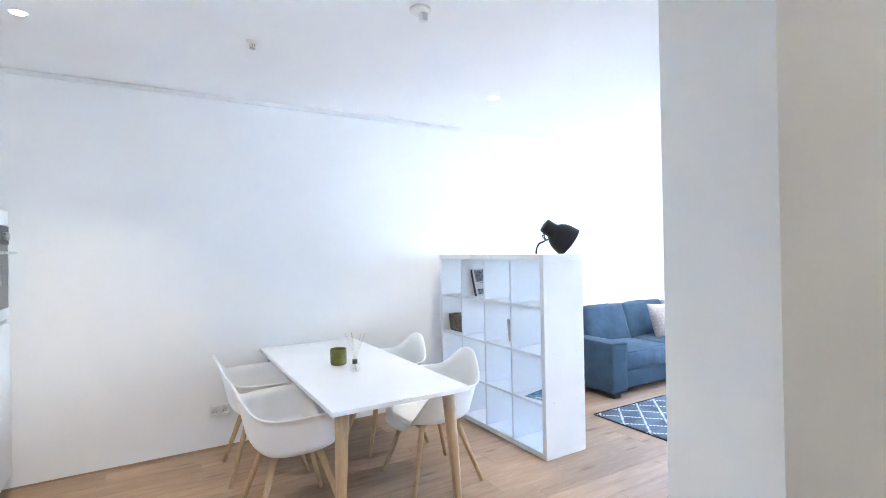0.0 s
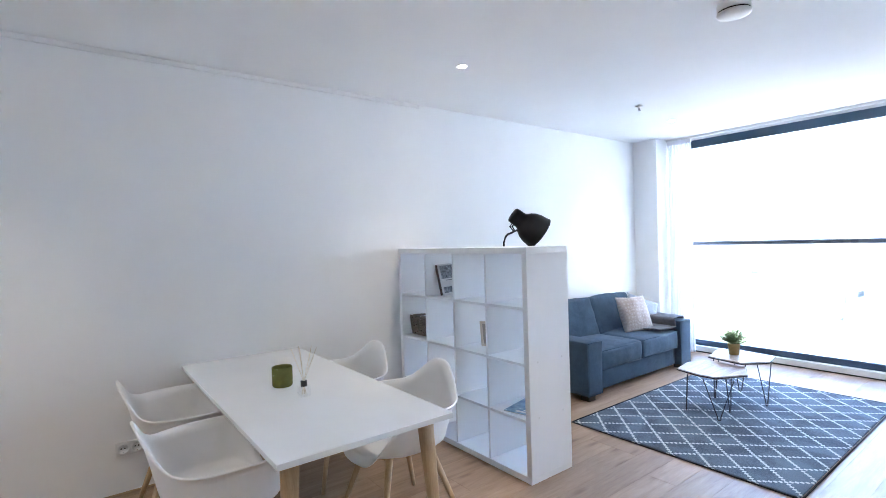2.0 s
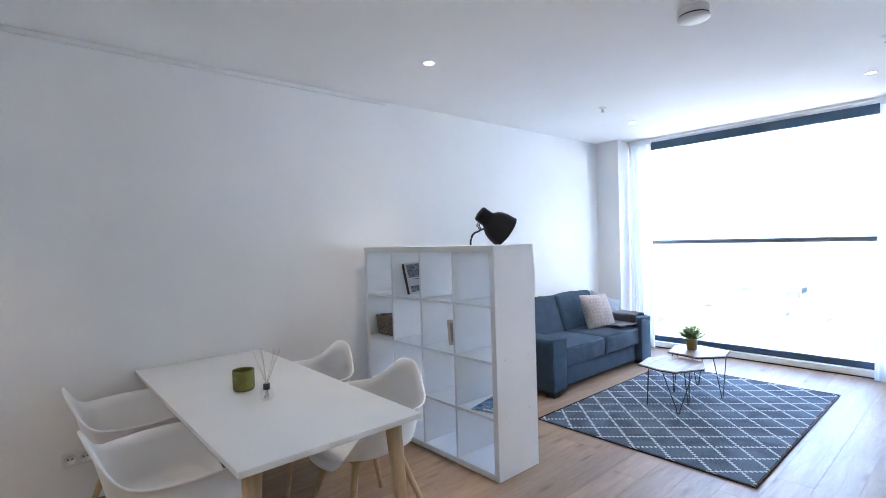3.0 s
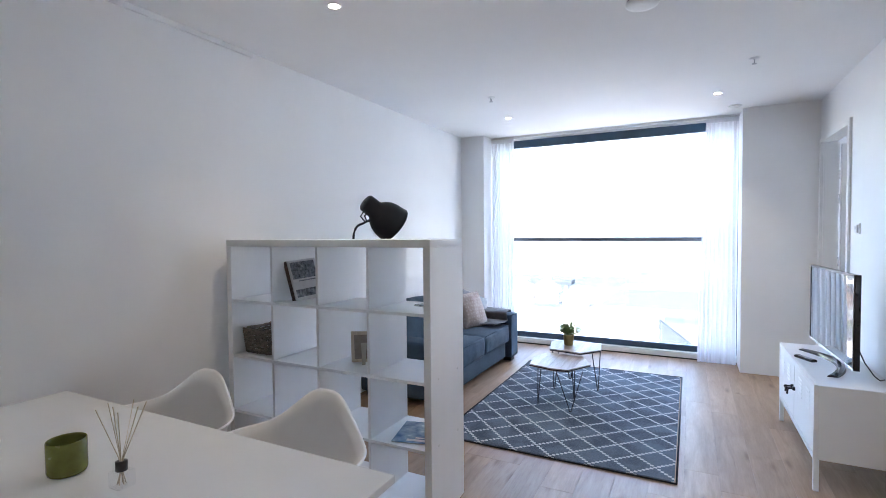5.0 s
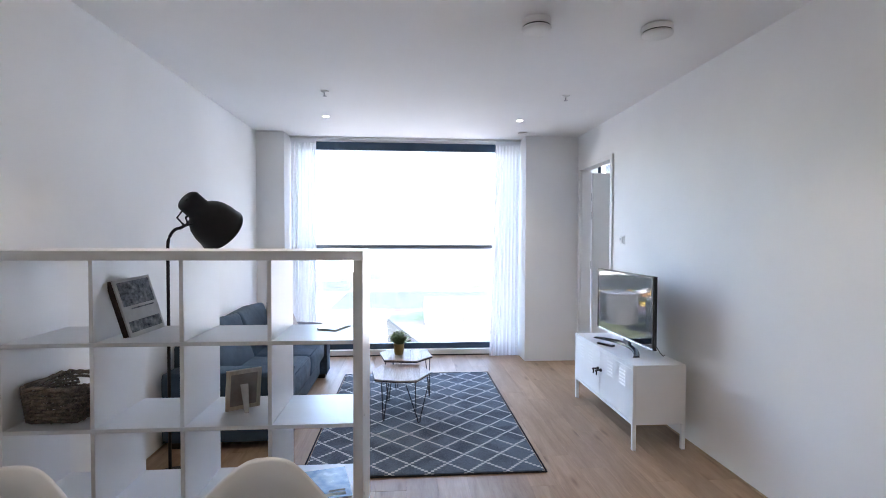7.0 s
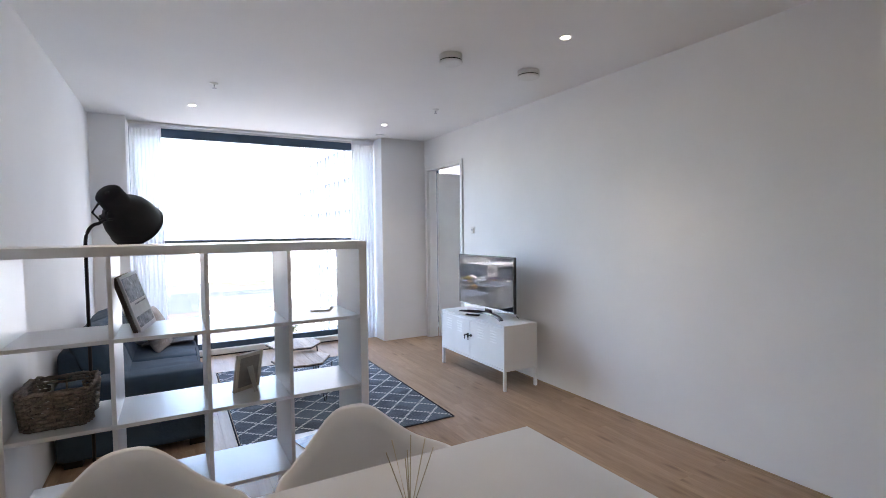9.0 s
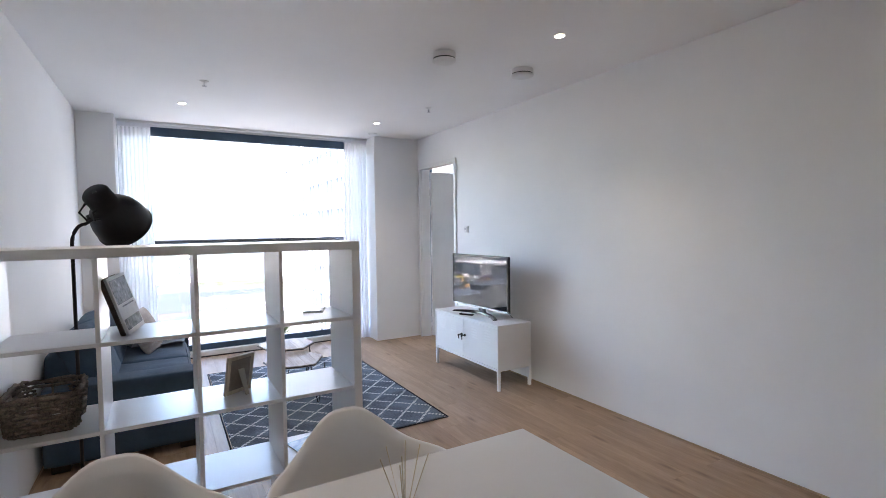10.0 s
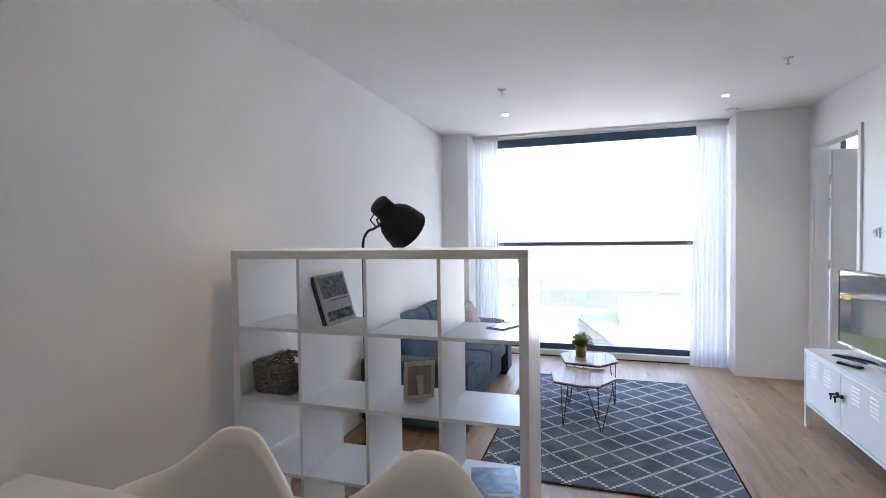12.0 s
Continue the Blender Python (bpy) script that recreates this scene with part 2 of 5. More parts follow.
M_TOP = surface("white_table_top", (0.8, 0.8, 0.795), (0.83, 0.83, 0.825), 3, 0.16, bump=0.015, fine=200)
M_SOFA = fabric("blue_grey_upholstery", (0.03, 0.051, 0.079), (0.06, 0.098, 0.145), sheen=0.05, folds=0.1)
M_FOOT = surface("dark_stained_foot", (0.012, 0.01, 0.009), (0.025, 0.02, 0.018), 20, 0.4)
M_PILLOW = fabric("beige_pattern_cushion", (0.33, 0.285, 0.265), (0.45, 0.4, 0.375), 300, 9)
_nt = M_PILLOW.node_tree
_b = next(n for n in _nt.nodes if n.type == "BSDF_PRINCIPLED")
_ground = _b.inputs["Base Color"].links[0].from_socket
_tc = _nt.nodes.new("ShaderNodeTexCoord")
_map = _nt.nodes.new("ShaderNodeMapping")
_map.inputs["Rotation"].default_value = (radians(90), 0, 0)
_dot = node(_nt, "ShaderNodeTexVoronoi", Scale=25.0, Randomness=0.35)
_dot.voronoi_dimensions = "2D"
_nt.links.new(_tc.outputs["Object"], _map.inputs["Vector"])
_nt.links.new(_map.outputs[0], _dot.inputs["Vector"])
_mask = ramp(_nt, _dot.outputs["Distance"], [(0.16, (0.5, 0.5, 0.5)), (0.34, (0, 0, 0))])
_mix = _nt.nodes.new("ShaderNodeMix")
_mix.data_type = "RGBA"
_nt.links.new(_mask, _mix.inputs[0])
_nt.links.new(_ground, _mix.inputs[6])
_mix.inputs[7].default_value = (0.54, 0.5, 0.475, 1)
_nt.links.new(_mix.outputs[2], _b.inputs["Base Color"])
M_SATIN = fabric("grey_satin_cushion", (0.21, 0.235, 0.265), (0.32, 0.35, 0.385), 500, 9, rough=0.42)
M_THROW = fabric("dark_grey_throw", (0.055, 0.057, 0.068), (0.12, 0.122, 0.135), 400, 14, rough=0.75)
M_RUG = rug_material("lattice_rug", 0.25, 0.256, 0.25 / 12)
M_RUGEDGE = fabric("dark_rug_binding", (0.015, 0.016, 0.02), (0.03, 0.032, 0.038), 500, 9)
M_COFFEE = wood("whitewashed_board", (0.24, 0.17, 0.12), (0.5, 0.41, 0.33), "X", 0.5, stretch=9)
M_WIRE = surface("black_wire", (0.012, 0.012, 0.014), (0.022, 0.022, 0.024), 30, 0.45, 0.4)
M_LAMP = surface("black_powder_coat", (0.007, 0.007, 0.009), (0.012, 0.012, 0.014), 12, 0.5, spec=0.35, bump=0.06, fine=700, dist=0.0004)
M_LAMPIN = surface("shade_lining", (0.7, 0.7, 0.68), (0.76, 0.76, 0.74), 10, 0.5)
M_STEEL = surface("white_steel", (0.77, 0.78, 0.79), (0.81, 0.82, 0.83), 4, 0.32, bump=0.02)
M_SLOT = surface("dark_slot", (0.02, 0.02, 0.022), (0.035, 0.035, 0.04), 20, 0.7)
M_SCREEN, _nt, _b = base_material("screen_glass", 0.01, spec=0.75)
_b.inputs["Base Color"].default_value = (0.006, 0.006, 0.008, 1)
M_BEZEL = surface("black_gloss_plastic", (0.008, 0.008, 0.01), (0.014, 0.014, 0.016), 30, 0.22)
M_CHROME = surface("brushed_steel", (0.5, 0.51, 0.52), (0.6, 0.61, 0.62), 40, 0.28, 1.0, bump=0.02)
M_PLASTIC = surface("white_fixture_plastic", (0.74, 0.74, 0.73), (0.79, 0.79, 0.78), 12, 0.4, bump=0.02)
M_SPRK = surface("sprinkler_metal", (0.42, 0.43, 0.44), (0.52, 0.53, 0.54), 60, 0.4, 0.5)
M_GREYPL = surface("grey_fixture_plastic", (0.45, 0.46, 0.47), (0.55, 0.56, 0.57), 12, 0.4)
M_LIGHT = glow("downlight_lens", (1.0, 0.88, 0.72), 2.5)
M_GREEN = surface("olive_ceramic", (0.125, 0.13, 0.024), (0.185, 0.19, 0.04), 18, 0.25, bump=0.04)
M_WAX = surface("dark_cup_inside", (0.03, 0.035, 0.01), (0.05, 0.055, 0.02), 18, 0.4)
M_REED = wood("reed", (0.58, 0.5, 0.38), (0.72, 0.65, 0.52), "Z", 0.7)
M_BLACK = surface("black_cap", (0.01, 0.01, 0.01), (0.02, 0.02, 0.02), 30, 0.3)
M_BASKET = wood("willow", (0.06, 0.042, 0.032), (0.36, 0.29, 0.23), "X", 0.7, stretch=2, scale=60)
M_BRASS = surface("mustard_pot_glaze", (0.29, 0.225, 0.085), (0.4, 0.32, 0.14), 14, 0.35, 0.3, bump=0.05)
M_LEAF = surface("leaf", (0.08, 0.14, 0.05), (0.2, 0.26, 0.13), 30, 0.5, bump=0.1, fine=200)
_nt = M_LEAF.node_tree
_tl = node(_nt, "ShaderNodeBsdfTranslucent", Color=(0.16, 0.24, 0.08, 1))
_mx = node(_nt, "ShaderNodeMixShader", Fac=0.3)
_nt.links.new(_nt.nodes["Principled BSDF"].outputs[0], _mx.inputs[1])
_nt.links.new(_tl.outputs[0], _mx.inputs[2])
_nt.links.new(_mx.outputs[0], _nt.nodes["Material Output"].inputs[0])
M_SOIL = surface("potting_soil", (0.03, 0.02, 0.012), (0.06, 0.042, 0.028), 60, 0.95, bump=0.6, fine=150, dist=0.006)
M_PAPER = surface("book_paper", (0.62, 0.6, 0.56), (0.7, 0.68, 0.64), 30, 0.7)
M_COVER = surface("printed_cover_white", (0.62, 0.63, 0.65), (0.74, 0.75, 0.76), 22, 0.3)
M_PHOTO = surface("printed_photo", (0.05, 0.06, 0.08), (0.42, 0.45, 0.5), 40, 0.25, bump=0.0)
M_SPINE = surface("brown_book_cloth", (0.05, 0.03, 0.025), (0.09, 0.06, 0.05), 40, 0.6)
M_BLUEMAG = surface("blue_magazine_photo", (0.02, 0.09, 0.2), (0.3, 0.42, 0.52), 17, 0.25, bump=0.0)
M_FRAMEW = wood("pale_frame_wood", (0.5, 0.42, 0.33), (0.68, 0.6, 0.5), "Z", 0.55)
M_BROWNBD = surface("brown_board", (0.28, 0.24, 0.21), (0.36, 0.31, 0.275), 30, 0.8)
M_BACKBD = surface("frame_backing", (0.46, 0.43, 0.39), (0.56, 0.52, 0.48), 30, 0.8)
M_CTRL = surface("dark_grey_panel", (0.05, 0.052, 0.055), (0.075, 0.078, 0.08), 14, 0.35, 0.3)
# pale grey holds the oven window's reflection; the clock display shares it
M_OVENWIN = surface("pale_grey_glass", (0.14, 0.145, 0.15), (0.19, 0.195, 0.2), 6, 0.12)
M_OVEN = surface("oven_glass", (0.02, 0.022, 0.024), (0.03, 0.032, 0.034), 10, 0.08)


# ---- mesh helpers ----
def put_mesh(name, bm, material, parent=None, smooth=False, label=""):
    me = bpy.data.meshes.new(name)
    bmesh.ops.recalc_face_normals(bm, faces=bm.faces)
    bm.to_mesh(me)
    bm.free()
    for m in (material if isinstance(material, (list, tuple)) else [material]):
        me.materials.append(m)
    if smooth:
        for p in me.polygons:
            p.use_smooth = True
    ob = new(name, me)
    if parent is not None:
        ob.parent = parent
    if label:
        ob["label"] = label
    return ob


def part(name, bm, material, parent, label="", smooth=False):
    return put_mesh(name, bm, material, parent, smooth, label)


def thing(name, m, label, category, group="", kind=""):
    ob = new(name)
    ob.empty_display_size = 0.1
    ob.matrix_basis = m
    return tagged(ob, label, category, group, kind)


def box(bm, x0, x1, y0, y1, z0, z1, bevel=0.0, seg=2):
    r = bmesh.ops.create_cube(bm, size=1.0, matrix=Matrix.LocRotScale(((x0 + x1) / 2, (y0 + y1) / 2, (z0 + z1) / 2), None, (x1 - x0, y1 - y0, z1 - z0)))
    if bevel:
        edges = {e for v in r["verts"] for e in v.link_edges}
        bmesh.ops.bevel(bm, geom=list(edges), offset=bevel, segments=seg, affect="EDGES", profile=0.5)
    return bm


def boxes(*dims, bevel=0.0):
    bm = bmesh.new()
    for d in dims:
        box(bm, *d, bevel=bevel)
    return bm


def lathe(profile, n=32, bm=None, m=Matrix()):
    """Turns (radius, height) pairs about z."""
    bm = bm or bmesh.new()
    rings = []
    for r, z in profile:
        if r < 1e-5:
            rings.append([bm.verts.new(m @ Vector((0, 0, z)))])
        else:
            rings.append([bm.verts.new(m @ Vector((r * math.cos(2 * math.pi * i / n), r * math.sin(2 * math.pi * i / n), z))) for i in range(n)])
    for a, b in zip(rings, rings[1:]):
        for i in range(n):
            j = (i + 1) % n
            if len(a) == 1 and len(b) == 1:
                continue
            if len(a) == 1:
                bm.faces.new((a[0], b[i], b[j]))
            elif len(b) == 1:
                bm.faces.new((a[i], b[0], a[j]))
            else:
                bm.faces.new((a[i], b[i], b[j], a[j]))
    return bm


def tube(points, radius, n=10, bm=None, radius_end=None, caps=True):
    """A round bar along points; the radius may taper."""
    bm = bm or bmesh.new()
    pts = [Vector(p) for p in points]
    rings = []
    for k, p in enumerate(pts):
        d = (pts[min(k + 1, len(pts) - 1)] - pts[max(k - 1, 0)]).normalized()
        up = Vector((0, 0, 1)) if abs(d.z) < 0.95 else Vector((1, 0, 0))
        a = d.cross(up).normalized()
        c = d.cross(a)
        f = k / max(1, len(pts) - 1)
        r = radius if radius_end is None else radius + (radius_end - radius) * f
        rings.append([bm.verts.new(p + r * (math.cos(2 * math.pi * i / n) * a + math.sin(2 * math.pi * i / n) * c)) for i in range(n)])
    for a, b in zip(rings, rings[1:]):
        for i in range(n):
            bm.faces.new((a[i], a[(i + 1) % n], b[(i + 1) % n], b[i]))
    if caps:
        bm.faces.new(rings[0])
        bm.faces.new(rings[-1])
    return bm


def soft_box(w, d, h, r=0.03, puff=0.0, cuts=14, sag=0.0, wrinkle=0.0, seed=0.0):
    """An upholstered block centred on the origin: rounded edges, bulging faces, slight creases."""
    bm = bmesh.new()
    bmesh.ops.create_cube(bm, size=2.0)
    bmesh.ops.subdivide_edges(bm, edges=bm.edges[:], cuts=cuts, use_grid_fill=True)
    half = Vector((w / 2, d / 2, h / 2))
    for v in bm.verts:
        u = v.co.copy()
        p = Vector((u.x * half.x, u.y * half.y, u.z * half.z))
        inner = Vector([max(-half[i] + r, min(half[i] - r, p[i])) for i in range(3)])
        off = p - inner
        if off.length > 1e-9:
            p = inner + off.normalized() * r
        bulge = puff
        q = Vector((0, 0, 0))
        for i in range(3):
            j, k = (i + 1) % 3, (i + 2) % 3
            if abs(u[i]) > 0.999:
                f = (1 - u[j] ** 2) * (1 - u[k] ** 2)
                q[i] += math.copysign(bulge * f, u[i])
        if sag and u.z > 0.5:
            q.z -= sag * (1 - u.x ** 2) * (1 - u.y ** 2)
        if wrinkle:
            nv = noise.noise(p * 9 + Vector((seed, seed * 2, 0))) + 0.5 * noise.noise(p * 23 + Vector((0, seed, seed)))
            q += p.normalized() * nv * wrinkle
        v.co = p + q
    return bm


def pillow(w, h, t, seed=0.0, cuts=16):
    """A stuffed square cushion standing in the xz plane."""
    bm = bmesh.new()
    n = cuts + 1
    grid = {}
    for side in (1, -1):
        for i in range(n):
            for j in range(n):
                u, v = 2 * i / cuts - 1, 2 * j / cuts - 1
                edge = i in (0, cuts) or j in (0, cuts)
                if edge and (1, i, j) in grid and side == -1:
                    grid[(-1, i, j)] = grid[(1, i, j)]
                    continue
                pinch = 1 - 0.07 * (1 - abs(u * v)) * max(abs(u), abs(v)) ** 2
                f = ((1 - u ** 2) * (1 - v ** 2)) ** 0.45
                nz = noise.noise(Vector((u * 2.2 + seed, v * 2.2, side * 3)))
                grid[(side, i, j)] = bm.verts.new((u * w / 2 * pinch, side * t / 2 * f * (1 + 0.25 * nz), v * h / 2 * pinch))
        for i in range(cuts):
            for j in range(cuts):
                bm.faces.new([grid[(side, a, b)] for a, b in ((i, j), (i + 1, j), (i + 1, j + 1), (i, j + 1))])
    return bm


def structure(name, bm, material, label, category="wall"):
    return tagged(put_mesh(name, bm, material), label, category, kind="structure")


# ---- the setting ----
structure("wall_north", boxes((X_W - 0.1, X_WIN + 0.15, Y_N, Y_N + 0.12, -0.1, CEIL)), M_WALL, "long plain white painted wall behind the sofa")
structure("wall_south", boxes((0.954, DOOR_A, -0.11, 0, 0, CEIL), (DOOR_B, X_WIN + 0.15, -0.11, 0, 0, CEIL), (DOOR_A, DOOR_B, -0.11, 0, DOOR_H, CEIL)),
          M_WALL, "white painted partition wall with an open doorway")
structure("wall_west", boxes((X_W - 0.1, X_W, -1.5, Y_N, 0, CEIL)), M_WALL, "white wall behind the kitchen units")
structure("wall_hall", boxes((X_W, 2.6, -1.6, -1.5, 0, CEIL), (2.5, 2.6, -1.5, -0.11, 0, CEIL)), M_WALL, "white walls closing the entrance hall")
structure("pier_north", boxes((X_PIER, X_WIN + 0.15, 3.555, Y_N, 0, CEIL)), M_WALL, "white painted pier beside the window", "pier")
structure("pier_south", boxes((X_PIER, X_WIN + 0.15, 0, 0.655, 0, CEIL)), M_WALL, "white painted pier between window and doorway", "pier")
structure("wall_bedroom", boxes((2.6, X_WIN, -3.7, -3.6, 0, CEIL), (2.6, 2.7, -3.6, -0.11, 0, CEIL), (X_WIN, X_WIN + 0.15, -0.42, -0.11, 0, CEIL),
          (X_WIN, X_WIN + 0.15, -3.7, -3.2, 0, CEIL)), M_WALL, "white walls of the next room")
structure("ceiling", boxes((X_W - 0.1, X_WIN + 0.2, -3.7, Y_N + 0.12, CEIL, CEIL + 0.2)), M_CEIL, "smooth white painted ceiling", "ceiling")
floor = structure("floor", boxes((X_W - 0.1, X_WIN + 0.15, -3.7, Y_N + 0.05, -0.15, -0.014)), M_GAP, "oak plank floor", "floor")

# cornice strip along the long wall
bm = boxes((X_W, 3.2, Y_N - 0.02, Y_N - 0.001, CEIL - 0.036, CEIL - 0.002), bevel=0.003)
structure("trim_cornice", bm, M_TRIM, "thin white strip under the ceiling", "trim")
for name, dims in (("baseboard_north", (X_W, X_PIER, Y_N - 0.009, Y_N - 0.001, 0, 0.012)), ("baseboard_south", (0.96, DOOR_A - 0.06, 0.001, 0.009, 0, 0.012))):
    structure(name, boxes(dims, bevel=0.003), M_SKIRT, "slim oak strip along the wall's foot", "baseboard")


def window(name, y0, y1, label):
    w = thing(name, pose(X_WIN, 0, 0), label, "window", kind="structure")
    part("head_rail", boxes((0.0, 0.07, y0, y1, 2.64, 2.742), bevel=0.004), M_ANTH, w, "dark blue-grey head frame")
    part("bottom_rail", boxes((0.0, 0.07, y0, y1, 0.078, 0.15), bevel=0.004), M_ANTH, w, "dark blue-grey bottom frame")
    for a in (y0, y1 - 0.05):
        part("side_frame", boxes((0.0, 0.07, a, a + 0.05, 0.15, 2.64), bevel=0.004), M_ANTH, w)
    part("upstand", boxes((0.0, 0.15, y0, y1, 2.742, CEIL)), M_TRIM, w)
    part("sill", boxes((-0.06, 0.15, y0, y1, 0.012, 0.078), bevel=0.006), M_TRIM, w, "low white window ledge")
    # dark strip in place of the shaded gap under the ledge
    part("threshold", boxes((-0.03, 0.15, y0, y1, -0.012, 0.012)), M_SLOT, w)
    part("pane", boxes((0.034, 0.04, y0 + 0.05, y1 - 0.05, 0.15, 2.64)), M_GLASS, w, "large clear fixed pane")
    return w


window("window_1", 0.655, 3.555, "floor-to-ceiling window in a dark anthracite frame")
window("window_2", -3.2, -0.42, "large dark framed window of the next room")

rail = thing("balustrade", pose(X_WIN + 0.2, 0, 0), "dark metal handrail on a glass balustrade outside the window", "railing")
part("handrail", boxes((-0.02, 0.03, 0.4, 3.8, 1.375, 1.425), bevel=0.006), M_RAIL, rail)
part("glass_panel", boxes((0.0, 0.01, 0.4, 3.8, 0.0, 1.375)), M_GLASS, rail)
part("floor_slab", boxes((-0.05, 0.25, -3.8, 4.2, -0.25, 0.0)), M_RAIL, rail)

# doorway lining, casing and the open leaf
door = thing("door_1", pose(0, 0, 0), "white flush door standing open into the next room", "door", kind="structure")
part("casing", boxes((DOOR_A - 0.045, DOOR_A + 0.004, -0.005, 0.02, 0, DOOR_H + 0.045), bevel=0.002), M_TRIM, door, "narrow white steel casing")
part("casing", boxes((DOOR_B - 0.004, DOOR_B + 0.045, -0.005, 0.02, 0, DOOR_H + 0.045), bevel=0.002), M_TRIM, door)
part("casing", boxes((DOOR_A + 0.005, DOOR_B - 0.005, -0.005, 0.0195, DOOR_H - 0.004, DOOR_H + 0.045), bevel=0.002), M_TRIM, door)
part("lining", boxes((DOOR_A + 0.001, DOOR_A + 0.014, -0.125, -0.006, 0, DOOR_H - 0.005)), M_TRIM, door)
part("lining", boxes((DOOR_B - 0.014, DOOR_B - 0.001, -0.125, -0.006, 0, DOOR_H - 0.005)), M_TRIM, door)
leaf = part("leaf", boxes((DOOR_B - 0.065, DOOR_B - 0.025, -1.0, -0.13, 0.008, DOOR_H - 0.035), bevel=0.002), M_DOOR, door, "plain white door leaf")
for z in (0.28, 1.15, 1.75, 1.98):
    part("hinge", tube([(DOOR_B - 0.02, -0.128, z), (DOOR_B - 0.02, -0.128, z + 0.09)], 0.008), M_CHROME, leaf, "steel hinge")
bm = boxes((DOOR_B - 0.075, DOOR_B - 0.066, -0.97, -0.93, 0.93, 1.15), bevel=0.002)
tube([(DOOR_B - 0.075, -0.95, 1.05), (DOOR_B - 0.115, -0.95, 1.05), (DOOR_B - 0.118, -0.94, 1.05), (DOOR_B - 0.118, -0.83, 1.05)], 0.009, bm=bm)
part("door_handle", bm, M_CHROME, leaf, "steel lever handle")

# ---- fixtures on walls and ceiling ----
therm = thing("thermostat", pose(5.43, 0.0, 1.508), "small white square thermostat on the wall", "thermostat")
part("plate", boxes((-0.042, 0.042, 0.0005, 0.012, -0.042, 0.042), bevel=0.004), M_PLASTIC, therm)
part("dial", boxes((-0.028, 0.028, 0.0122, 0.024, -0.03, 0.03), bevel=0.004), M_PLASTIC, therm)
part("display", boxes((-0.018, 0.018, 0.0243, 0.0252, -0.005, 0.018)), M_GREYPL, therm, "grey display")

sock = thing("wall_socket", pose(0.91, Y_N, 0.283), "white double wall socket", "socket")
part("plate", boxes((-0.077, 0.077, -0.013, -0.0005, 0.0285, 0.041), (-0.077, 0.077, -0.013, -0.0005, -0.041, -0.0285), (-0.077, -0.0655, -0.013, -0.0005, -0.0284, 0.0284),
                    (0.0655, 0.077, -0.013, -0.0005, -0.0284, 0.0284), (-0.0085, 0.0085, -0.013, -0.0005, -0.0284, 0.0284)), M_PLASTIC, sock)
for dx in (-0.037, 0.037):
    # a collar flush with the plate and a cup that goes back to the wall
    at = Matrix.Translation((dx, 0, 0)) @ pose(0, 0, 0, 90)
    hole = part("outlet", lathe([(0.0, 0.001), (0.0255, 0.001), (0.0262, 0.0125), (0.0275, 0.0142), (0.036, 0.0142), (0.0365, 0.0132)], 32, m=at), M_PLASTIC, sock, "round recessed outlet", True)
    for hx in (-0.0095, 0.0095):
        part("contact", lathe([(0, 0.0014), (0.0042, 0.0014), (0.0042, 0.003), (0, 0.003)], 10, m=Matrix.Translation((dx + hx, 0, 0)) @ pose(0, 0, 0, 90)), M_SLOT, hole)
    for hz in (-1, 1):
        part("earth_clip", boxes((dx - 0.003, dx + 0.003, -0.0125, -0.002, hz * 0.0235 - 0.0015, hz * 0.0235 + 0.0015)), M_CHROME, hole, "steel earth clip")


def downlight(x, y):
    d = thing("downlight", pose(x, y, CEIL), "small round recessed ceiling spotlight, lit", "downlight", "ceiling downlights")
    part("ring", lathe([(0.0285, -0.0005), (0.030, -0.004), (0.038, -0.005), (0.0415, -0.003), (0.042, -0.0005)], 32), M_PLASTIC, d, "white ring", True)
    part("lens", lathe([(0.0, -0.002), (0.0283, -0.002)], 28), M_LIGHT, d, "glowing lens")
    return d


first = downlight(*SPOTS[0])
# the copies include the two unseen spots
for x, y in SPOTS[1:]:
    copy_thing(first, pose(x, y, CEIL))


def sprinkler(x, y):
    s = thing("sprinkler", pose(x, y, CEIL), "small white and steel ceiling sprinkler head", "sprinkler", "ceiling sprinklers")
    part("rosette", lathe([(0.0, -0.0005), (0.034, -0.0005), (0.032, -0.005), (0.014, -0.008), (0.010, -0.016), (0.0, -0.016)], 24), M_PLASTIC, s, "", True)
    bm = tube([(0.011, 0, -0.014), (0.015, 0, -0.026), (0.004, 0, -0.041)], 0.0028, 6)
    tube([(-0.011, 0, -0.014), (-0.015, 0, -0.026), (-0.004, 0, -0.041)], 0.0028, 6, bm)
    tube([(0, 0, -0.016), (0, 0, -0.041)], 0.0038, 6, bm)
    part("frame_arms", bm, M_SPRK, s)
    part("deflector", lathe([(0.0, -0.041), (0.017, -0.041), (0.017, -0.044), (0.0, -0.044)], 18), M_SPRK, s, "steel deflector plate")
    return s


first = sprinkler(5.05, 2.81)
for x, y in ((5.01, 0.725), (1.005, 2.705)):
    c = copy_thing(first, pose(x, y, CEIL))


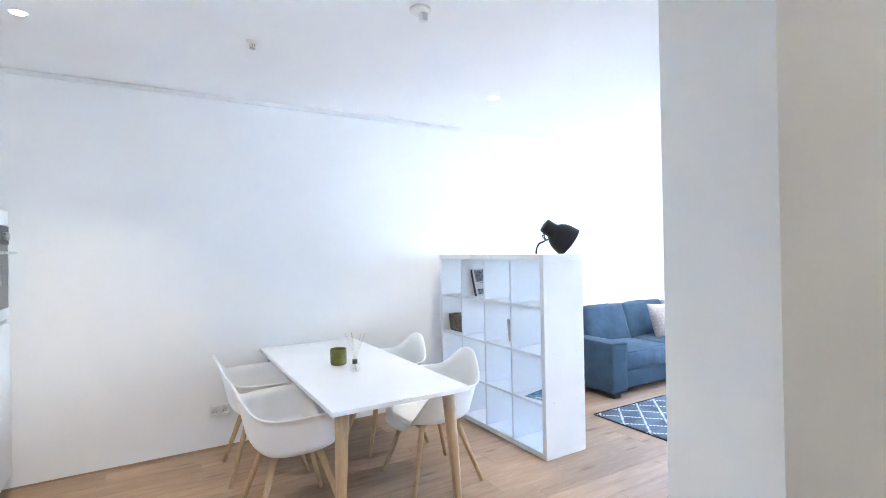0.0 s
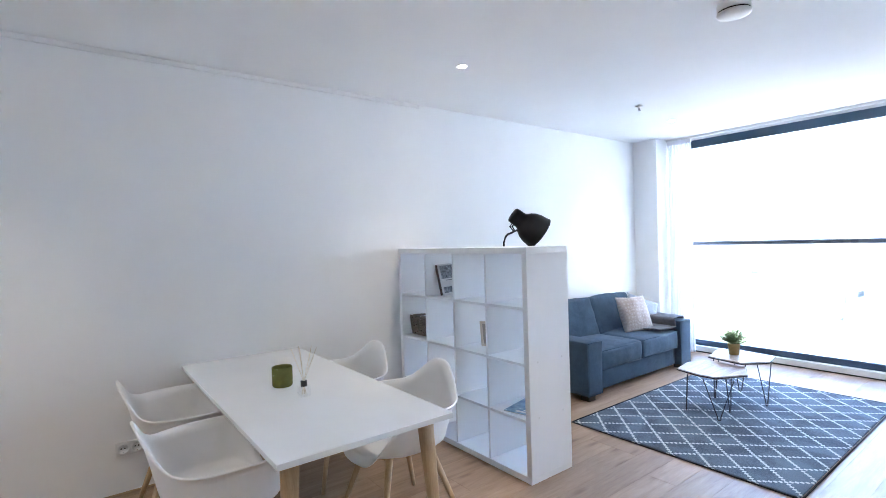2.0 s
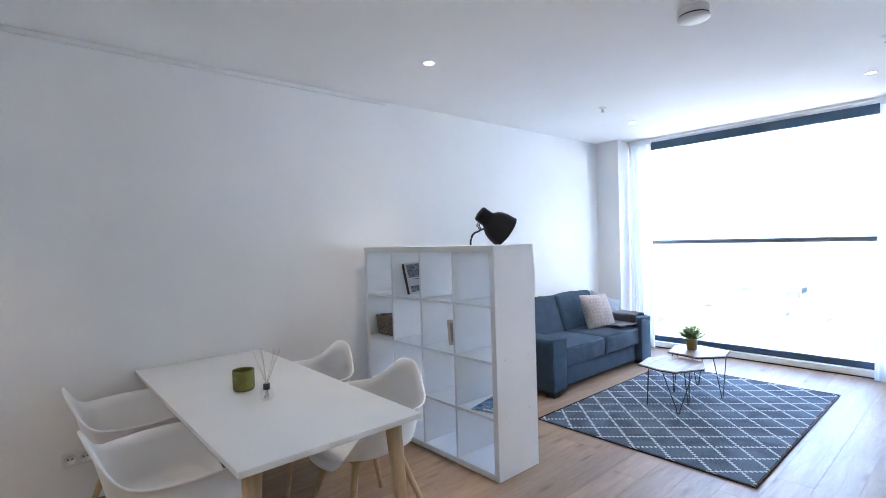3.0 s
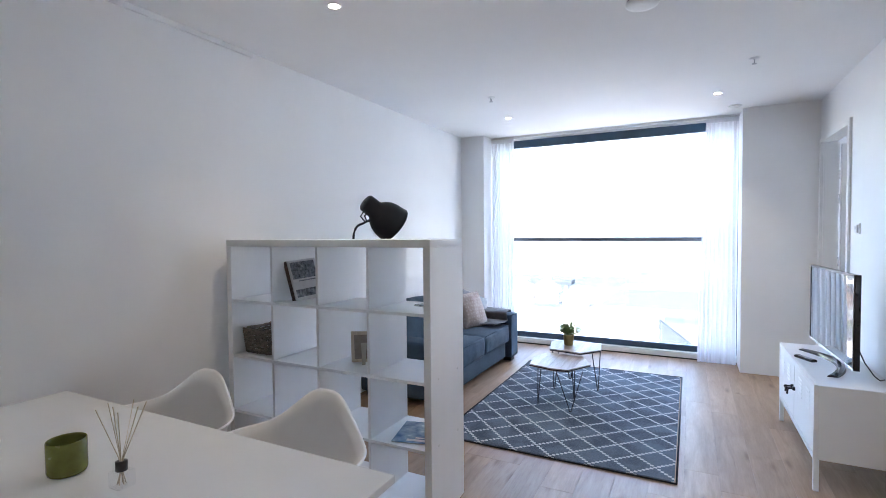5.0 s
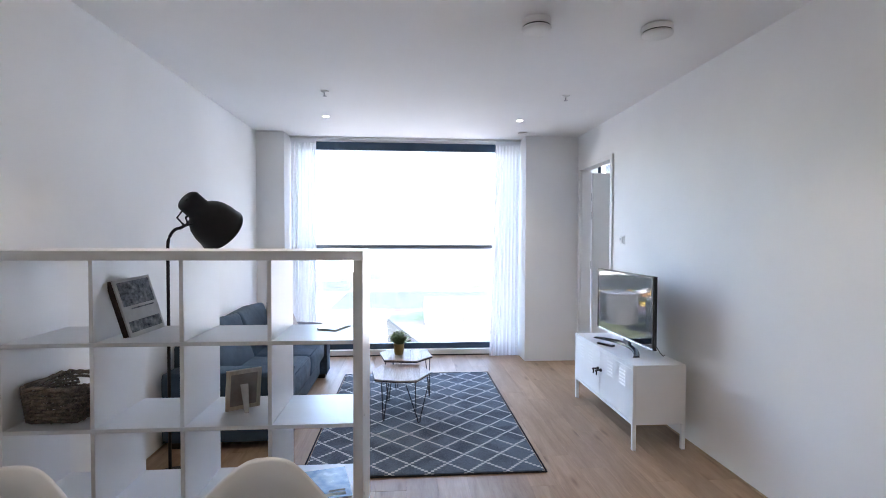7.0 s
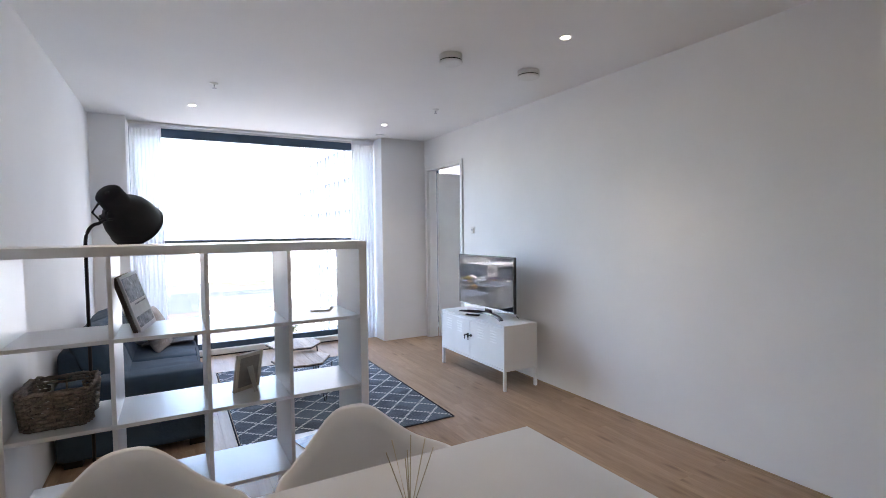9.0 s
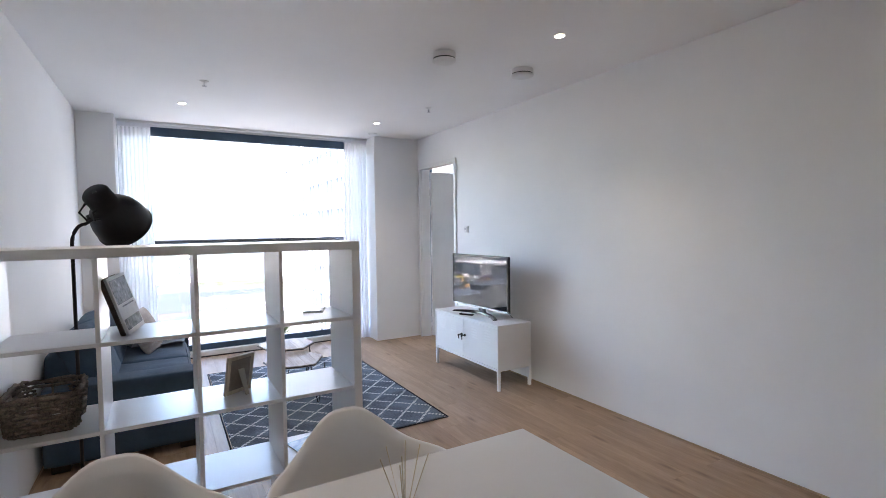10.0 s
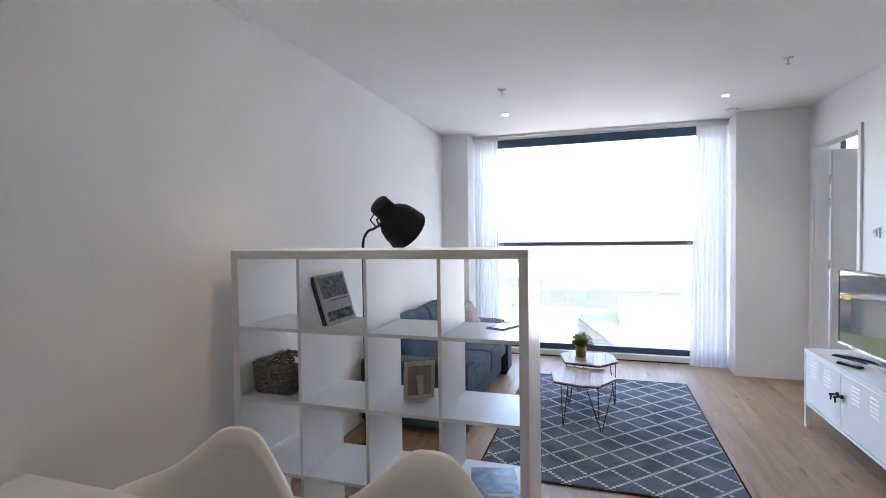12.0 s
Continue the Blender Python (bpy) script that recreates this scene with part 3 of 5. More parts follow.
def detector(x, y, r, h, label):
    d = thing("smoke_detector", pose(x, y, CEIL), label, "smoke detector", "ceiling detectors")
    part("base", lathe([(0.0, -0.0005), (r * 0.95, -0.0005), (r * 0.97, -h * 0.1), (r * 0.97, -h * 0.52), (r * 0.93, -h * 0.56), (0.0, -h * 0.56)], 40), M_PLASTIC, d, "", True)
    part("vent_ring", lathe([(r * 0.93, -h * 0.565), (r * 0.93, -h * 0.68)], 40), M_SLOT, d, "dark vent slot")
    part("cover", lathe([(0.0, -h * 0.69), (r * 0.99, -h * 0.69), (r, -h * 0.74), (r * 0.96, -h * 0.84), (r * 0.8, -h * 0.93), (r * 0.45, -h), (0.0, -h)], 40), M_PLASTIC, d, "", True)
    return d


detector(3.57, 1.375, 0.085, 0.074, "round white smoke detector on a deep ceiling base")
detector(3.6, 0.645, 0.09, 0.062, "flat round white smoke detector on the ceiling")
valve = thing("air_valve", pose(6.52, 0.74, CEIL), "small white round ceiling air valve", "air valve")
part("ring", lathe([(0.045, -0.0005), (0.06, -0.004), (0.06, -0.012), (0.048, -0.014), (0.045, -0.006)], 32), M_PLASTIC, valve, "", True)
part("disc", lathe([(0.0, -0.004), (0.04, -0.004), (0.038, -0.012), (0.0, -0.014)], 28), M_PLASTIC, valve, "", True)
rose = thing("ceiling_rose", pose(1.70, 1.90, CEIL), "white plastic ceiling connection box with a plug", "ceiling rose")
part("cover", lathe([(0.0, -0.0005), (0.055, -0.0005), (0.055, -0.012), (0.05, -0.016), (0.0, -0.016)], 28), M_PLASTIC, rose, "", True)
part("plug", boxes((0.0, 0.035, -0.018, 0.018, -0.06, -0.0165), bevel=0.004), M_PLASTIC, rose)


# ---- curtains ----
def curtain(y0, y1, folds, flare, label, seed):
    c = thing("curtain", pose(6.95, 0, 0), label, "curtain", "window curtains")
    bm = bmesh.new()
    nu, nv = 110, 26
    grid = []
    for j in range(nv + 1):
        f = j / nv
        row = []
        for i in range(nu + 1):
            u = i / nu
            spread = 1 + flare * f
            y = y0 + (y1 - y0) * u * spread
            ph = 2 * math.pi * folds * u + 0.9 * math.sin(3.1 * u + seed) + 0.3 * math.sin(5 * f + seed + 9 * u)
            amp = (0.009 + 0.011 * f) * (0.75 + 0.4 * math.sin(7 * u + seed))
            x = amp * math.sin(ph) + 0.004 * f * math.sin(2.3 * ph + seed)
            row.append(bm.verts.new((x, y + 0.01 * math.cos(ph) * f, CEIL - 0.03 - f * (CEIL - 0.045))))
        grid.append(row)
    for a, b in zip(grid, grid[1:]):
        for i in range(nu):
            bm.faces.new((a[i], a[i + 1], b[i + 1], b[i]))
    part("drape", bm, M_SHEER, c, "", True)
    part("header_tape", boxes((-0.012, 0.012, min(y0, y1), max(y0, y1), CEIL - 0.075, CEIL - 0.028), bevel=0.003), M_SHEER, c)
    return c


curtain(3.54, 3.23, 8, 0.03, "sheer white floor-length curtain drawn to the window's side", 0.4)
curtain(0.668, 0.985, 8, 0.2, "sheer white curtain, flaring at the hem on the floor", 2.1)
track = thing("curtain_track", pose(6.95, 0, CEIL), "slim white ceiling curtain track across the window", "curtain track")
part("channel", boxes((-0.014, 0.014, 0.66, 3.55, -0.026, -0.0005), bevel=0.002), M_PLASTIC, track)

# ---- kitchen tall unit with oven ----
kit = thing("oven_cabinet", pose(-0.335, 0, 0), "tall white handleless kitchen cabinet with a built-in oven", "cabinet")
part("body", boxes((-0.62, -0.022, 3.25, 3.872, 0.1, 1.825)), M_TRIM, kit)
part("plinth", boxes((-0.58, -0.06, 3.25, 3.872, 0.0, 0.098)), M_TRIM, kit)
part("front", boxes((-0.021, 0, 3.252, 3.872, 1.729, 1.825), bevel=0.002), M_TRIM, kit)
part("front", boxes((-0.021, 0, 3.252, 3.872, 0.102, 1.098), bevel=0.002), M_TRIM, kit)
part("front", boxes((-0.021, 0, 3.252, 3.872, 1.128, 1.196), bevel=0.002), M_TRIM, kit)
part("filler_strip", boxes((-0.021, -0.001, 3.823, 3.872, 1.1975, 1.7275), bevel=0.001), M_TRIM, kit)
part("grip_recess", boxes((-0.0215, -0.016, 3.252, 3.872, 1.0985, 1.1275)), M_GREYPL, kit)
oven = part("oven", boxes((-0.4, 0.006, 3.255, 3.82, 1.2, 1.724), bevel=0.003), M_OVEN, kit, "black glass built-in oven")
part("control_strip", boxes((0.0065, 0.012, 3.255, 3.82, 1.605, 1.72), bevel=0.002), M_CTRL, oven, "dark grey control panel")
part("oven_window", boxes((0.0065, 0.008, 3.36, 3.68, 1.33, 1.49)), M_OVENWIN, oven, "oven window, its reflection put into a pale grey")
part("display", boxes((0.0125, 0.0135, 3.48, 3.6, 1.64, 1.69)), M_OVENWIN, oven, "grey clock display")
for y in (3.375, 3.705):
    part("knob", lathe([(0, 0.0), (0.027, 0.0), (0.026, 0.022), (0.022, 0.026), (0, 0.026)], 24, m=Matrix.Translation((0.0122, y, 1.655)) @ pose(0, 0, 0, 0, 90)), M_CHROME, oven, "steel knob", True)
bm = tube([(0.05, 3.28, 1.55), (0.05, 3.80, 1.55)], 0.009)
for y in (3.32, 3.755):
    tube([(0.0065, y, 1.55), (0.05, y, 1.55)], 0.007, 8, bm)
part("oven_handle", bm, M_CHROME, oven, "steel bar handle", True)

# ---- cube shelf used as a room divider ----
SX0, SX1, SY0, SY1 = 2.868, 3.258, 2.295, 3.765
shelf = thing("cube_shelf", pose(SX0, SY0, 0), "white four by four open cube shelf dividing the room", "shelf")
D, T, IN = 0.39, 0.04, 0.0167
CELL = (1.47 - 2 * T - 3 * IN) / 4
part("top_panel", boxes((0, D, 0, 1.47, 1.43, 1.47), bevel=0.0015), M_SHELF, shelf)
part("bottom_panel", boxes((0, D, 0, 1.47, 0, T), bevel=0.0015), M_SHELF, shelf)
for y in (0.0, 1.43):
    part("side_panel", boxes((0, D, y, y + T, T + 0.0003, 1.4297), bevel=0.0015), M_SHELF, shelf)
for k in range(1, 4):
    z = T + k * CELL + (k - 1) * IN
    part("shelf_board", boxes((0.002, D - 0.002, T + 0.0003, 1.4297, z, z + IN), bevel=0.001), M_SHELF, shelf)
for k in range(1, 4):
    y = T + k * CELL + (k - 1) * IN
    for r in range(4):
        z = T + r * (CELL + IN)
        part("upright", boxes((0.003, D - 0.003, y, y + IN, z + 0.0005, z + CELL - 0.0005), bevel=0.001), M_SHELF, shelf)
for x, z in ((0.08, 0.75), (0.31, 0.75), (0.08, 0.4), (0.31, 0.4)):
    part("screw_cap", lathe([(0, 0), (0.007, 0), (0.006, 0.0016), (0, 0.002)], 14, m=Matrix.Translation((x, -0.0002, z)) @ pose(0, 0, 0, 90)), M_PLASTIC, shelf)
SHELF_Z = [T + k * (CELL + IN) for k in range(4)]


def col_y(c):
    """Centre of a column, counted from the wall."""
    return SY1 - T - CELL / 2 - c * (CELL + IN)


# ---- dining table ----
TX0, TX1, TY0, TY1, TZ = 1.212, 2.008, 1.96, 3.865, 0.748
table = thing("dining_table", pose((TX0 + TX1) / 2, (TY0 + TY1) / 2, 0), "white rectangular dining table on tapered oak legs", "table")
hw, hl = (TX1 - TX0) / 2, (TY1 - TY0) / 2
part("tabletop", boxes((-hw, hw, -hl, hl, TZ - 0.026, TZ), bevel=0.003), M_TOP, table, "glossy white top")
part("under_frame", boxes((-hw + 0.15, hw - 0.15, -hl + 0.3, -hl + 0.325, TZ - 0.09, TZ - 0.033), (-hw + 0.15, hw - 0.15, hl - 0.325, hl - 0.3, TZ - 0.09, TZ - 0.033),
     (-hw + 0.15, -hw + 0.175, -hl + 0.326, hl - 0.326, TZ - 0.09, TZ - 0.033), (hw - 0.175, hw - 0.15, -hl + 0.326, hl - 0.326, TZ - 0.09, TZ - 0.033), bevel=0.002), M_LEG, table)
for sx in (-1, 1):
    for sy in (-1, 1):
        bm = bmesh.new()
        rings = []
        for k, (z, a) in enumerate(((0.0, 0.019), (0.25, 0.024), (0.55, 0.031), (TZ - 0.033, 0.035))):
            f = z / TZ
            cx, cy = sx * (hw - 0.05 - 0.035 * f), sy * (hl - 0.06 - 0.05 * f)
            rings.append([bm.verts.new((cx + a * math.copysign(abs(math.cos(t)) ** 0.6, math.cos(t)), cy + a * 0.9 * math.copysign(abs(math.sin(t)) ** 0.6, math.sin(t)), z))
                          for t in [2 * math.pi * i / 20 for i in range(20)]])
        for a, b in zip(rings, rings[1:]):
            for i in range(20):
                bm.faces.new((a[i], a[(i + 1) % 20], b[(i + 1) % 20], b[i]))
        bm.faces.new(rings[0])
        bm.faces.new(rings[-1])
        part("leg", bm, M_LEG, table, "tapered oak leg", True)


# ---- shell armchairs ----
def smooth_step(a, b, x):
    t = max(0.0, min(1.0, (x - a) / (b - a)))
    return t * t * (3 - 2 * t)


def shell_mesh():
    """A moulded shell seat; the back is towards +x, the front lip towards -x."""
    bm = bmesh.new()
    na, ns = 96, 30
    centre = bm.verts.new((-0.02, 0, 0.425))
    rings = []
    for s in range(1, ns + 1):
        q = s / ns
        ring = []
        for i in range(na):
            a = 2 * math.pi * i / na              # 0 at the back
            p = abs(a if a < math.pi else a - 2 * math.pi)
            rim = 0.668 + 0.162 * math.exp(-(p / 0.5) ** 2.2)
            rim += (0.43 - 0.668) * smooth_step(1.8, 2.8, p)
            rx = 0.285 if math.cos(a) > 0 else 0.27
            ry = 0.325
            e = 0.72 + 0.28 * smooth_step(1.9, 2.7, p)
            bx = rx * math.copysign(abs(math.cos(a)) ** e, math.cos(a))
            by = ry * math.copysign(abs(math.sin(a)) ** e, math.sin(a))
            # narrow the upper back
            lift = max(0.0, rim - 0.668) / 0.162
            plan = 0.82 * min(1.0, q / 0.58) ** 0.9 + 0.18 * smooth_step(0.5, 1.0, q)
            h = smooth_step(0.42, 1.08, q) ** 0.95 / smooth_step(0.42, 1.08, 1.0) ** 0.95
            z = 0.425 + (rim - 0.425) * h
            if p > 2.3:
                z -= 0.035 * smooth_step(0.7, 1.0, q) * smooth_step(2.3, 2.8, p)
            x = bx * plan - 0.02 + 0.03 * lift * h * math.cos(a)
            y = by * plan
            if p < 1.4:
                y *= 1 - 0.22 * lift * h
            # rolled edge
            if q > 0.9:
                k = (q - 0.9) / 0.1
                out = 0.02 * (1 - smooth_step(2.0, 2.6, p))
                x += out * k * math.cos(a)
                y += out * k * math.sin(a)
                z -= 0.006 * k * k
            ring.append(bm.verts.new((x, y, z)))
        rings.append(ring)
    for i in range(na):
        bm.faces.new((centre, rings[0][i], rings[0][(i + 1) % na]))
    for a, b in zip(rings, rings[1:]):
        for i in range(na):
            bm.faces.new((a[i], b[i], b[(i + 1) % na], a[(i + 1) % na]))
    return bm


chair = thing("armchair", pose(2.075, 2.55, 0), "white moulded plastic armchair on splayed beech legs", "chair", "chairs round the table")
sh = part("shell", shell_mesh(), M_SHELL, chair, "glossy white one-piece seat shell", True)
sol = sh.modifiers.new("thickness", "SOLIDIFY")
sol.thickness, sol.offset = 0.009, 0.0
part("mount", boxes((-0.15, 0.13, -0.026, 0.026, 0.385, 0.41), (-0.15, -0.11, -0.13, 0.13, 0.38, 0.405), (0.09, 0.13, -0.13, 0.13, 0.38, 0.405), bevel=0.004), M_LEG, chair, "wooden bearer under the seat")
for fx, tx in ((-0.255, -0.135), (0.245, 0.115)):
    for s in (-1, 1):
        bm = tube([(fx, s * 0.235, 0), (fx + (tx - fx) * 0.5, s * 0.18, 0.2), (tx, s * 0.125, 0.4)], 0.0125, 14, radius_end=0.02)
        part("leg", bm, M_LEG, chair, "round tapered beech leg", True)
copy_thing(chair, pose(2.07, 3.29, 0, 0, 0, 3))
copy_thing(chair, pose(1.145, 2.56, 0, 0, 0, 181))
copy_thing(chair, pose(1.14, 3.33, 0, 0, 0, 178))

# ---- on the dining table ----
cup = thing("ceramic_cup", pose(1.562, 2.915, TZ), "olive green ceramic cup on the dining table", "cup")
part("cup_body", lathe([(0.0, 0.0005), (0.046, 0.0005), (0.052, 0.004), (0.055, 0.014), (0.055, 0.104), (0.0535, 0.1085), (0.0515, 0.108), (0.050, 0.1), (0.050, 0.012), (0.0, 0.010)], 40), M_GREEN, cup, "", True)
part("cup_fill", lathe([(0.0, 0.06), (0.0495, 0.06)], 32), M_WAX, cup, "dark wax inside")
diff = thing("reed_diffuser", pose(1.588, 2.665, TZ), "clear glass reed diffuser with black collar on the table", "diffuser")
part("bottle", boxes((-0.027, 0.027, -0.027, 0.027, 0.0005, 0.05), bevel=0.006), M_CLEAR, diff, "clear square glass bottle")
part("collar", lathe([(0.0, 0.0502), (0.0165, 0.0502), (0.0165, 0.078), (0.008, 0.079), (0.0, 0.077)], 22), M_BLACK, diff, "black collar", True)
for k, (dx, dy) in enumerate(((0.05, 0.02), (-0.045, 0.03), (0.02, -0.05), (-0.03, -0.045), (0.0, 0.055), (0.055, -0.03), (-0.012, 0.01))):
    part("reed", tube([(-dx * 0.2, -dy * 0.2, 0.008), (dx * 0.12, dy * 0.12, 0.09), (dx * 1.1, dy * 1.1, 0.245)], 0.0014, 6), M_REED, diff)

# ---- on the shelf ----
def book(name, w, h, t, cover, label, m, photos=()):
    """A book standing in the yz plane; its cover faces -x."""
    b = thing(name, m, label, "book", "books on the shelf")
    part("pages", boxes((0.003, t - 0.003, -w / 2 + 0.004, w / 2 - 0.004, 0.003, h - 0.003)), M_PAPER, b)
    part("cover", boxes((0, 0.003, -w / 2, w / 2, 0, h), (t - 0.003, t, -w / 2, w / 2, 0, h), (0.003, t - 0.003, w / 2 - 0.003, w / 2, 0, h), bevel=0.0006), cover, b)
    for y0, y1, z0, z1, mt in photos:
        part("printed_picture", boxes((-0.0012, -0.0003, y0, y1, z0, z1)), mt, b)
    return b


LEAN_Y = col_y(1) + CELL / 2
book("hardback_book", 0.195, 0.255, 0.02, M_COVER, "white photo book leaning in the cube shelf", pose(3.07, LEAN_Y - 0.116, SHELF_Z[3] + 0.006, -17, 0, 0) @ pose(0, 0, 0, 0, 0, 74),
     ((-0.085, 0.085, 0.135, 0.242, M_PHOTO), (-0.085, 0.085, 0.02, 0.068, M_PHOTO), (-0.075, 0.05, 0.118, 0.124, M_PHOTO)))
book("hardback_book", 0.19, 0.25, 0.016, M_SPINE, "brown clothbound book leaning behind another", pose(3.06, LEAN_Y - 0.093, SHELF_Z[3] + 0.0055, -17, 0, 0) @ pose(0, 0, 0, 0, 0, 80))

bask = thing("wicker_basket", pose(3.06, col_y(0) + 0.025, SHELF_Z[2] + 0.0005), "dark woven willow basket with open handles in the shelf", "basket")
BW, BD, BH = 0.12, 0.14, 0.15


def basket_ring(f, off):
    """Points round the basket at the height share f."""
    pts = []
    k = 0.9 + 0.1 * f
    for i in range(48):
        t = 2 * math.pi * i / 48
        cx, sy = math.cos(t), math.sin(t)
        pts.append((k * BD * math.copysign(abs(cx) ** 0.34, cx) + off * math.cos(24 * t) * cx, k * BW * math.copysign(abs(sy) ** 0.34, sy) + off * math.cos(24 * t) * sy, f))
    return pts


part("floor_panel", boxes((-BD * 0.78, BD * 0.78, -BW * 0.78, BW * 0.78, 0.0, 0.008)), M_BASKET, bask)
for k in range(9):
    f = (k + 0.6) / 9
    ring = [(x, y, 0.006 + f * (BH - 0.02)) for x, y, _ in basket_ring(f, 0.0085 if k % 2 else -0.0085)]
    if k in (6, 7):
        ring = ring[1:]         # the grip holes in one long side
    else:
        ring.append(ring[0])
    part("woven_strand", tube(ring, 0.0066, 6, caps=False), M_BASKET, bask, "", True)
for k in (0, 1):
    ring = [(x * 1.02, y * 1.02, BH - 0.004 + 0.006 * k + 0.006 * math.sin(i * 1.3 + k * 3.1)) for i, (x, y, _) in enumerate(basket_ring(1.0, 0.004 if k else -0.004))]
    ring.append(ring[0])
    part("rim_braid", tube(ring, 0.008, 6, caps=False), M_BASKET, bask, "", True)
for i in range(0, 48, 3):
    a, b = basket_ring(0.05, 0.0)[i], basket_ring(1.0, 0.0)[i]
    part("stake", tube([(a[0], a[1], 0.004), (b[0], b[1], BH)], 0.004, 5), M_BASKET, bask)
pf = thing("photo_frame", pose(3.075, col_y(2) + 0.0, SHELF_Z[2] + 0.0005, 0, -11, 32), "pale wooden photo frame standing in the shelf, seen from behind", "picture frame")
FWD, FHT = 0.15, 0.19
for dims in ((0, 0.014, -FWD / 2, FWD / 2, 0, 0.018), (0, 0.014, -FWD / 2, FWD / 2, FHT - 0.018, FHT), (0, 0.014, -FWD / 2, -FWD / 2 + 0.018, 0.0182, FHT - 0.0182), (0, 0.014, FWD / 2 - 0.018, FWD / 2, 0.0182, FHT - 0.0182)):
    part("frame_bar", boxes(dims, bevel=0.001), M_FRAMEW, pf)
part("backing", boxes((0.003, 0.007, -FWD / 2 + 0.018, FWD / 2 - 0.018, 0.0185, FHT - 0.0185)), M_BROWNBD, pf, "brown board back")
bm = boxes((-0.004, -0.001, -0.03, 0.03, 0.0, 0.11))
for v in bm.verts:
    v.co.x -= (0.11 - v.co.z) * 0.55
    v.co.y *= 0.3 + v.co.z * 2.5
    v.co.z += 0.012
part("easel_strut", bm, M_BACKBD, pf, "folded-out stand")

mag = thing("magazine", pose(3.05, col_y(3) - 0.02, SHELF_Z[1] + 0.0004, 0, 0, 14), "blue covered magazine lying in the shelf", "magazine", "loose magazines")
part("pages", boxes((-0.14, 0.14, -0.105, 0.105, 0, 0.006), bevel=0.001), M_PAPER, mag)
part("cover", boxes((-0.141, 0.141, -0.106, 0.106, 0.0062, 0.0072)), M_BLUEMAG, mag, "blue sea photograph")
part("title_bar", boxes((-0.12, -0.095, -0.08, 0.03, 0.0074, 0.0078)), M_PAPER, mag)
part("title_bar", boxes((-0.085, -0.07, -0.08, -0.01, 0.0074, 0.0078)), M_PAPER, mag)
mag2 = thing("magazine", pose(3.15, col_y(3) - 0.05, SHELF_Z[3] + 0.0004, 0, 0, -22), "thin grey leaflets lying in the shelf", "magazine", "loose magazines")
part("leaflet", boxes((-0.075, 0.075, -0.05, 0.05, 0, 0.003), bevel=0.001), M_PAPER, mag2)
part("leaflet", boxes((-0.065, 0.07, -0.04, 0.055, 0.0032, 0.006), bevel=0.001), M_PHOTO, mag2, "grey printed leaflet")

# ---- floor lamp behind the shelf ----
LX, LY = 3.95, 3.59
lamp = thing("floor_lamp", pose(LX, LY, 0), "black metal floor lamp with a large bell shade", "floor lamp")
part("base", lathe([(0.0, 0.0005), (0.135, 0.0005), (0.14, 0.006), (0.138, 0.02), (0.13, 0.026), (0.02, 0.03), (0.0, 0.03)], 48), M_LAMP, lamp, "round weighted foot", True)
head_c = Vector((0.15, -0.19, 1.645))
HS = 1.36
axis = Vector((0.80, -0.45, -0.66)).normalized()
pts = [(0, 0, 0.028), (0, 0, 1.0), (0, 0, 1.465)]
for k in range(1, 9):
    t = k / 8 * math.pi / 2
    pts.append((0.05 * (1 - math.cos(t)) * 0.6, -0.06 * (1 - math.cos(t)), 1.465 + 0.115 * math.sin(t)))
pts.append((0.06, -0.085, 1.6))
part("pole", tube(pts, 0.0095, 14), M_LAMP, lamp, "slim pole bent at the top", True)
rot = axis.to_track_quat("Z", "Y").to_matrix().to_4x4()
hm = Matrix.Translation(head_c) @ rot @ Matrix.Scale(HS, 4)
shade = part("shade", lathe([(0.0, -0.144), (0.048, -0.142), (0.054, -0.135), (0.056, -0.07), (0.063, -0.056), (0.082, -0.037), (0.1, -0.008), (0.111, 0.03), (0.1155, 0.07), (0.117, 0.088), (0.120, 0.09), (0.119, 0.094), (0.114, 0.094), (0.110, 0.07), (0.102, 0.03), (0.09, -0.003), (0.07, -0.03), (0.03, -0.045), (0.0, -0.045)], 56, m=hm), M_LAMP, lamp, "black bell shade", True)
part("bulb", lathe([(0.0, 0.045), (0.02, 0.04), (0.03, 0.02), (0.026, -0.01), (0.014, -0.03), (0.013, -0.044)], 24, m=hm), M_LAMPIN, shade, "", True)
part("switch_button", lathe([(0.0, -0.150), (0.008, -0.150), (0.009, -0.1442), (0.0, -0.1442)], 14, m=hm), M_BLACK, shade)
side = axis.cross(Vector((0, 0, 1))).normalized()
joint = Vector((0.06, -0.085, 1.6))
bm = bmesh.new()
for sg in (-1, 1):
    # one rod to the bell's flank, bent back in a loop to the neck
    flank = head_c + axis * 0.0 + side * sg * 0.125
    neck = head_c - axis * 0.125 + side * sg * 0.066
    bend = joint + side * sg * 0.04 - axis * 0.01 + Vector((-0.015, 0.015, 0.04))
    tube([joint, joint.lerp(flank, 0.6) + side * sg * 0.03, flank], 0.0075, 8, bm)
    tube([joint + side * sg * 0.02, bend, bend.lerp(neck, 0.5) + Vector((0, 0, 0.012)), neck], 0.007, 8, bm)
part("yoke", bm, M_LAMP, lamp, "forked bracket", True)

# ---- sofa ----
sofa = thing("sofa", pose(5.31, 3.40, 0), "blue-grey upholstered two-seat sofa against the wall", "sofa")


def sofa_part(name, w, d, h, x, y, z, label="", rx=0, **kw):
    bm = soft_box(w, d, h, **kw)
    bm.transform(pose(x, y, z, rx))
    return part(name, bm, M_SOFA, sofa, label, True)


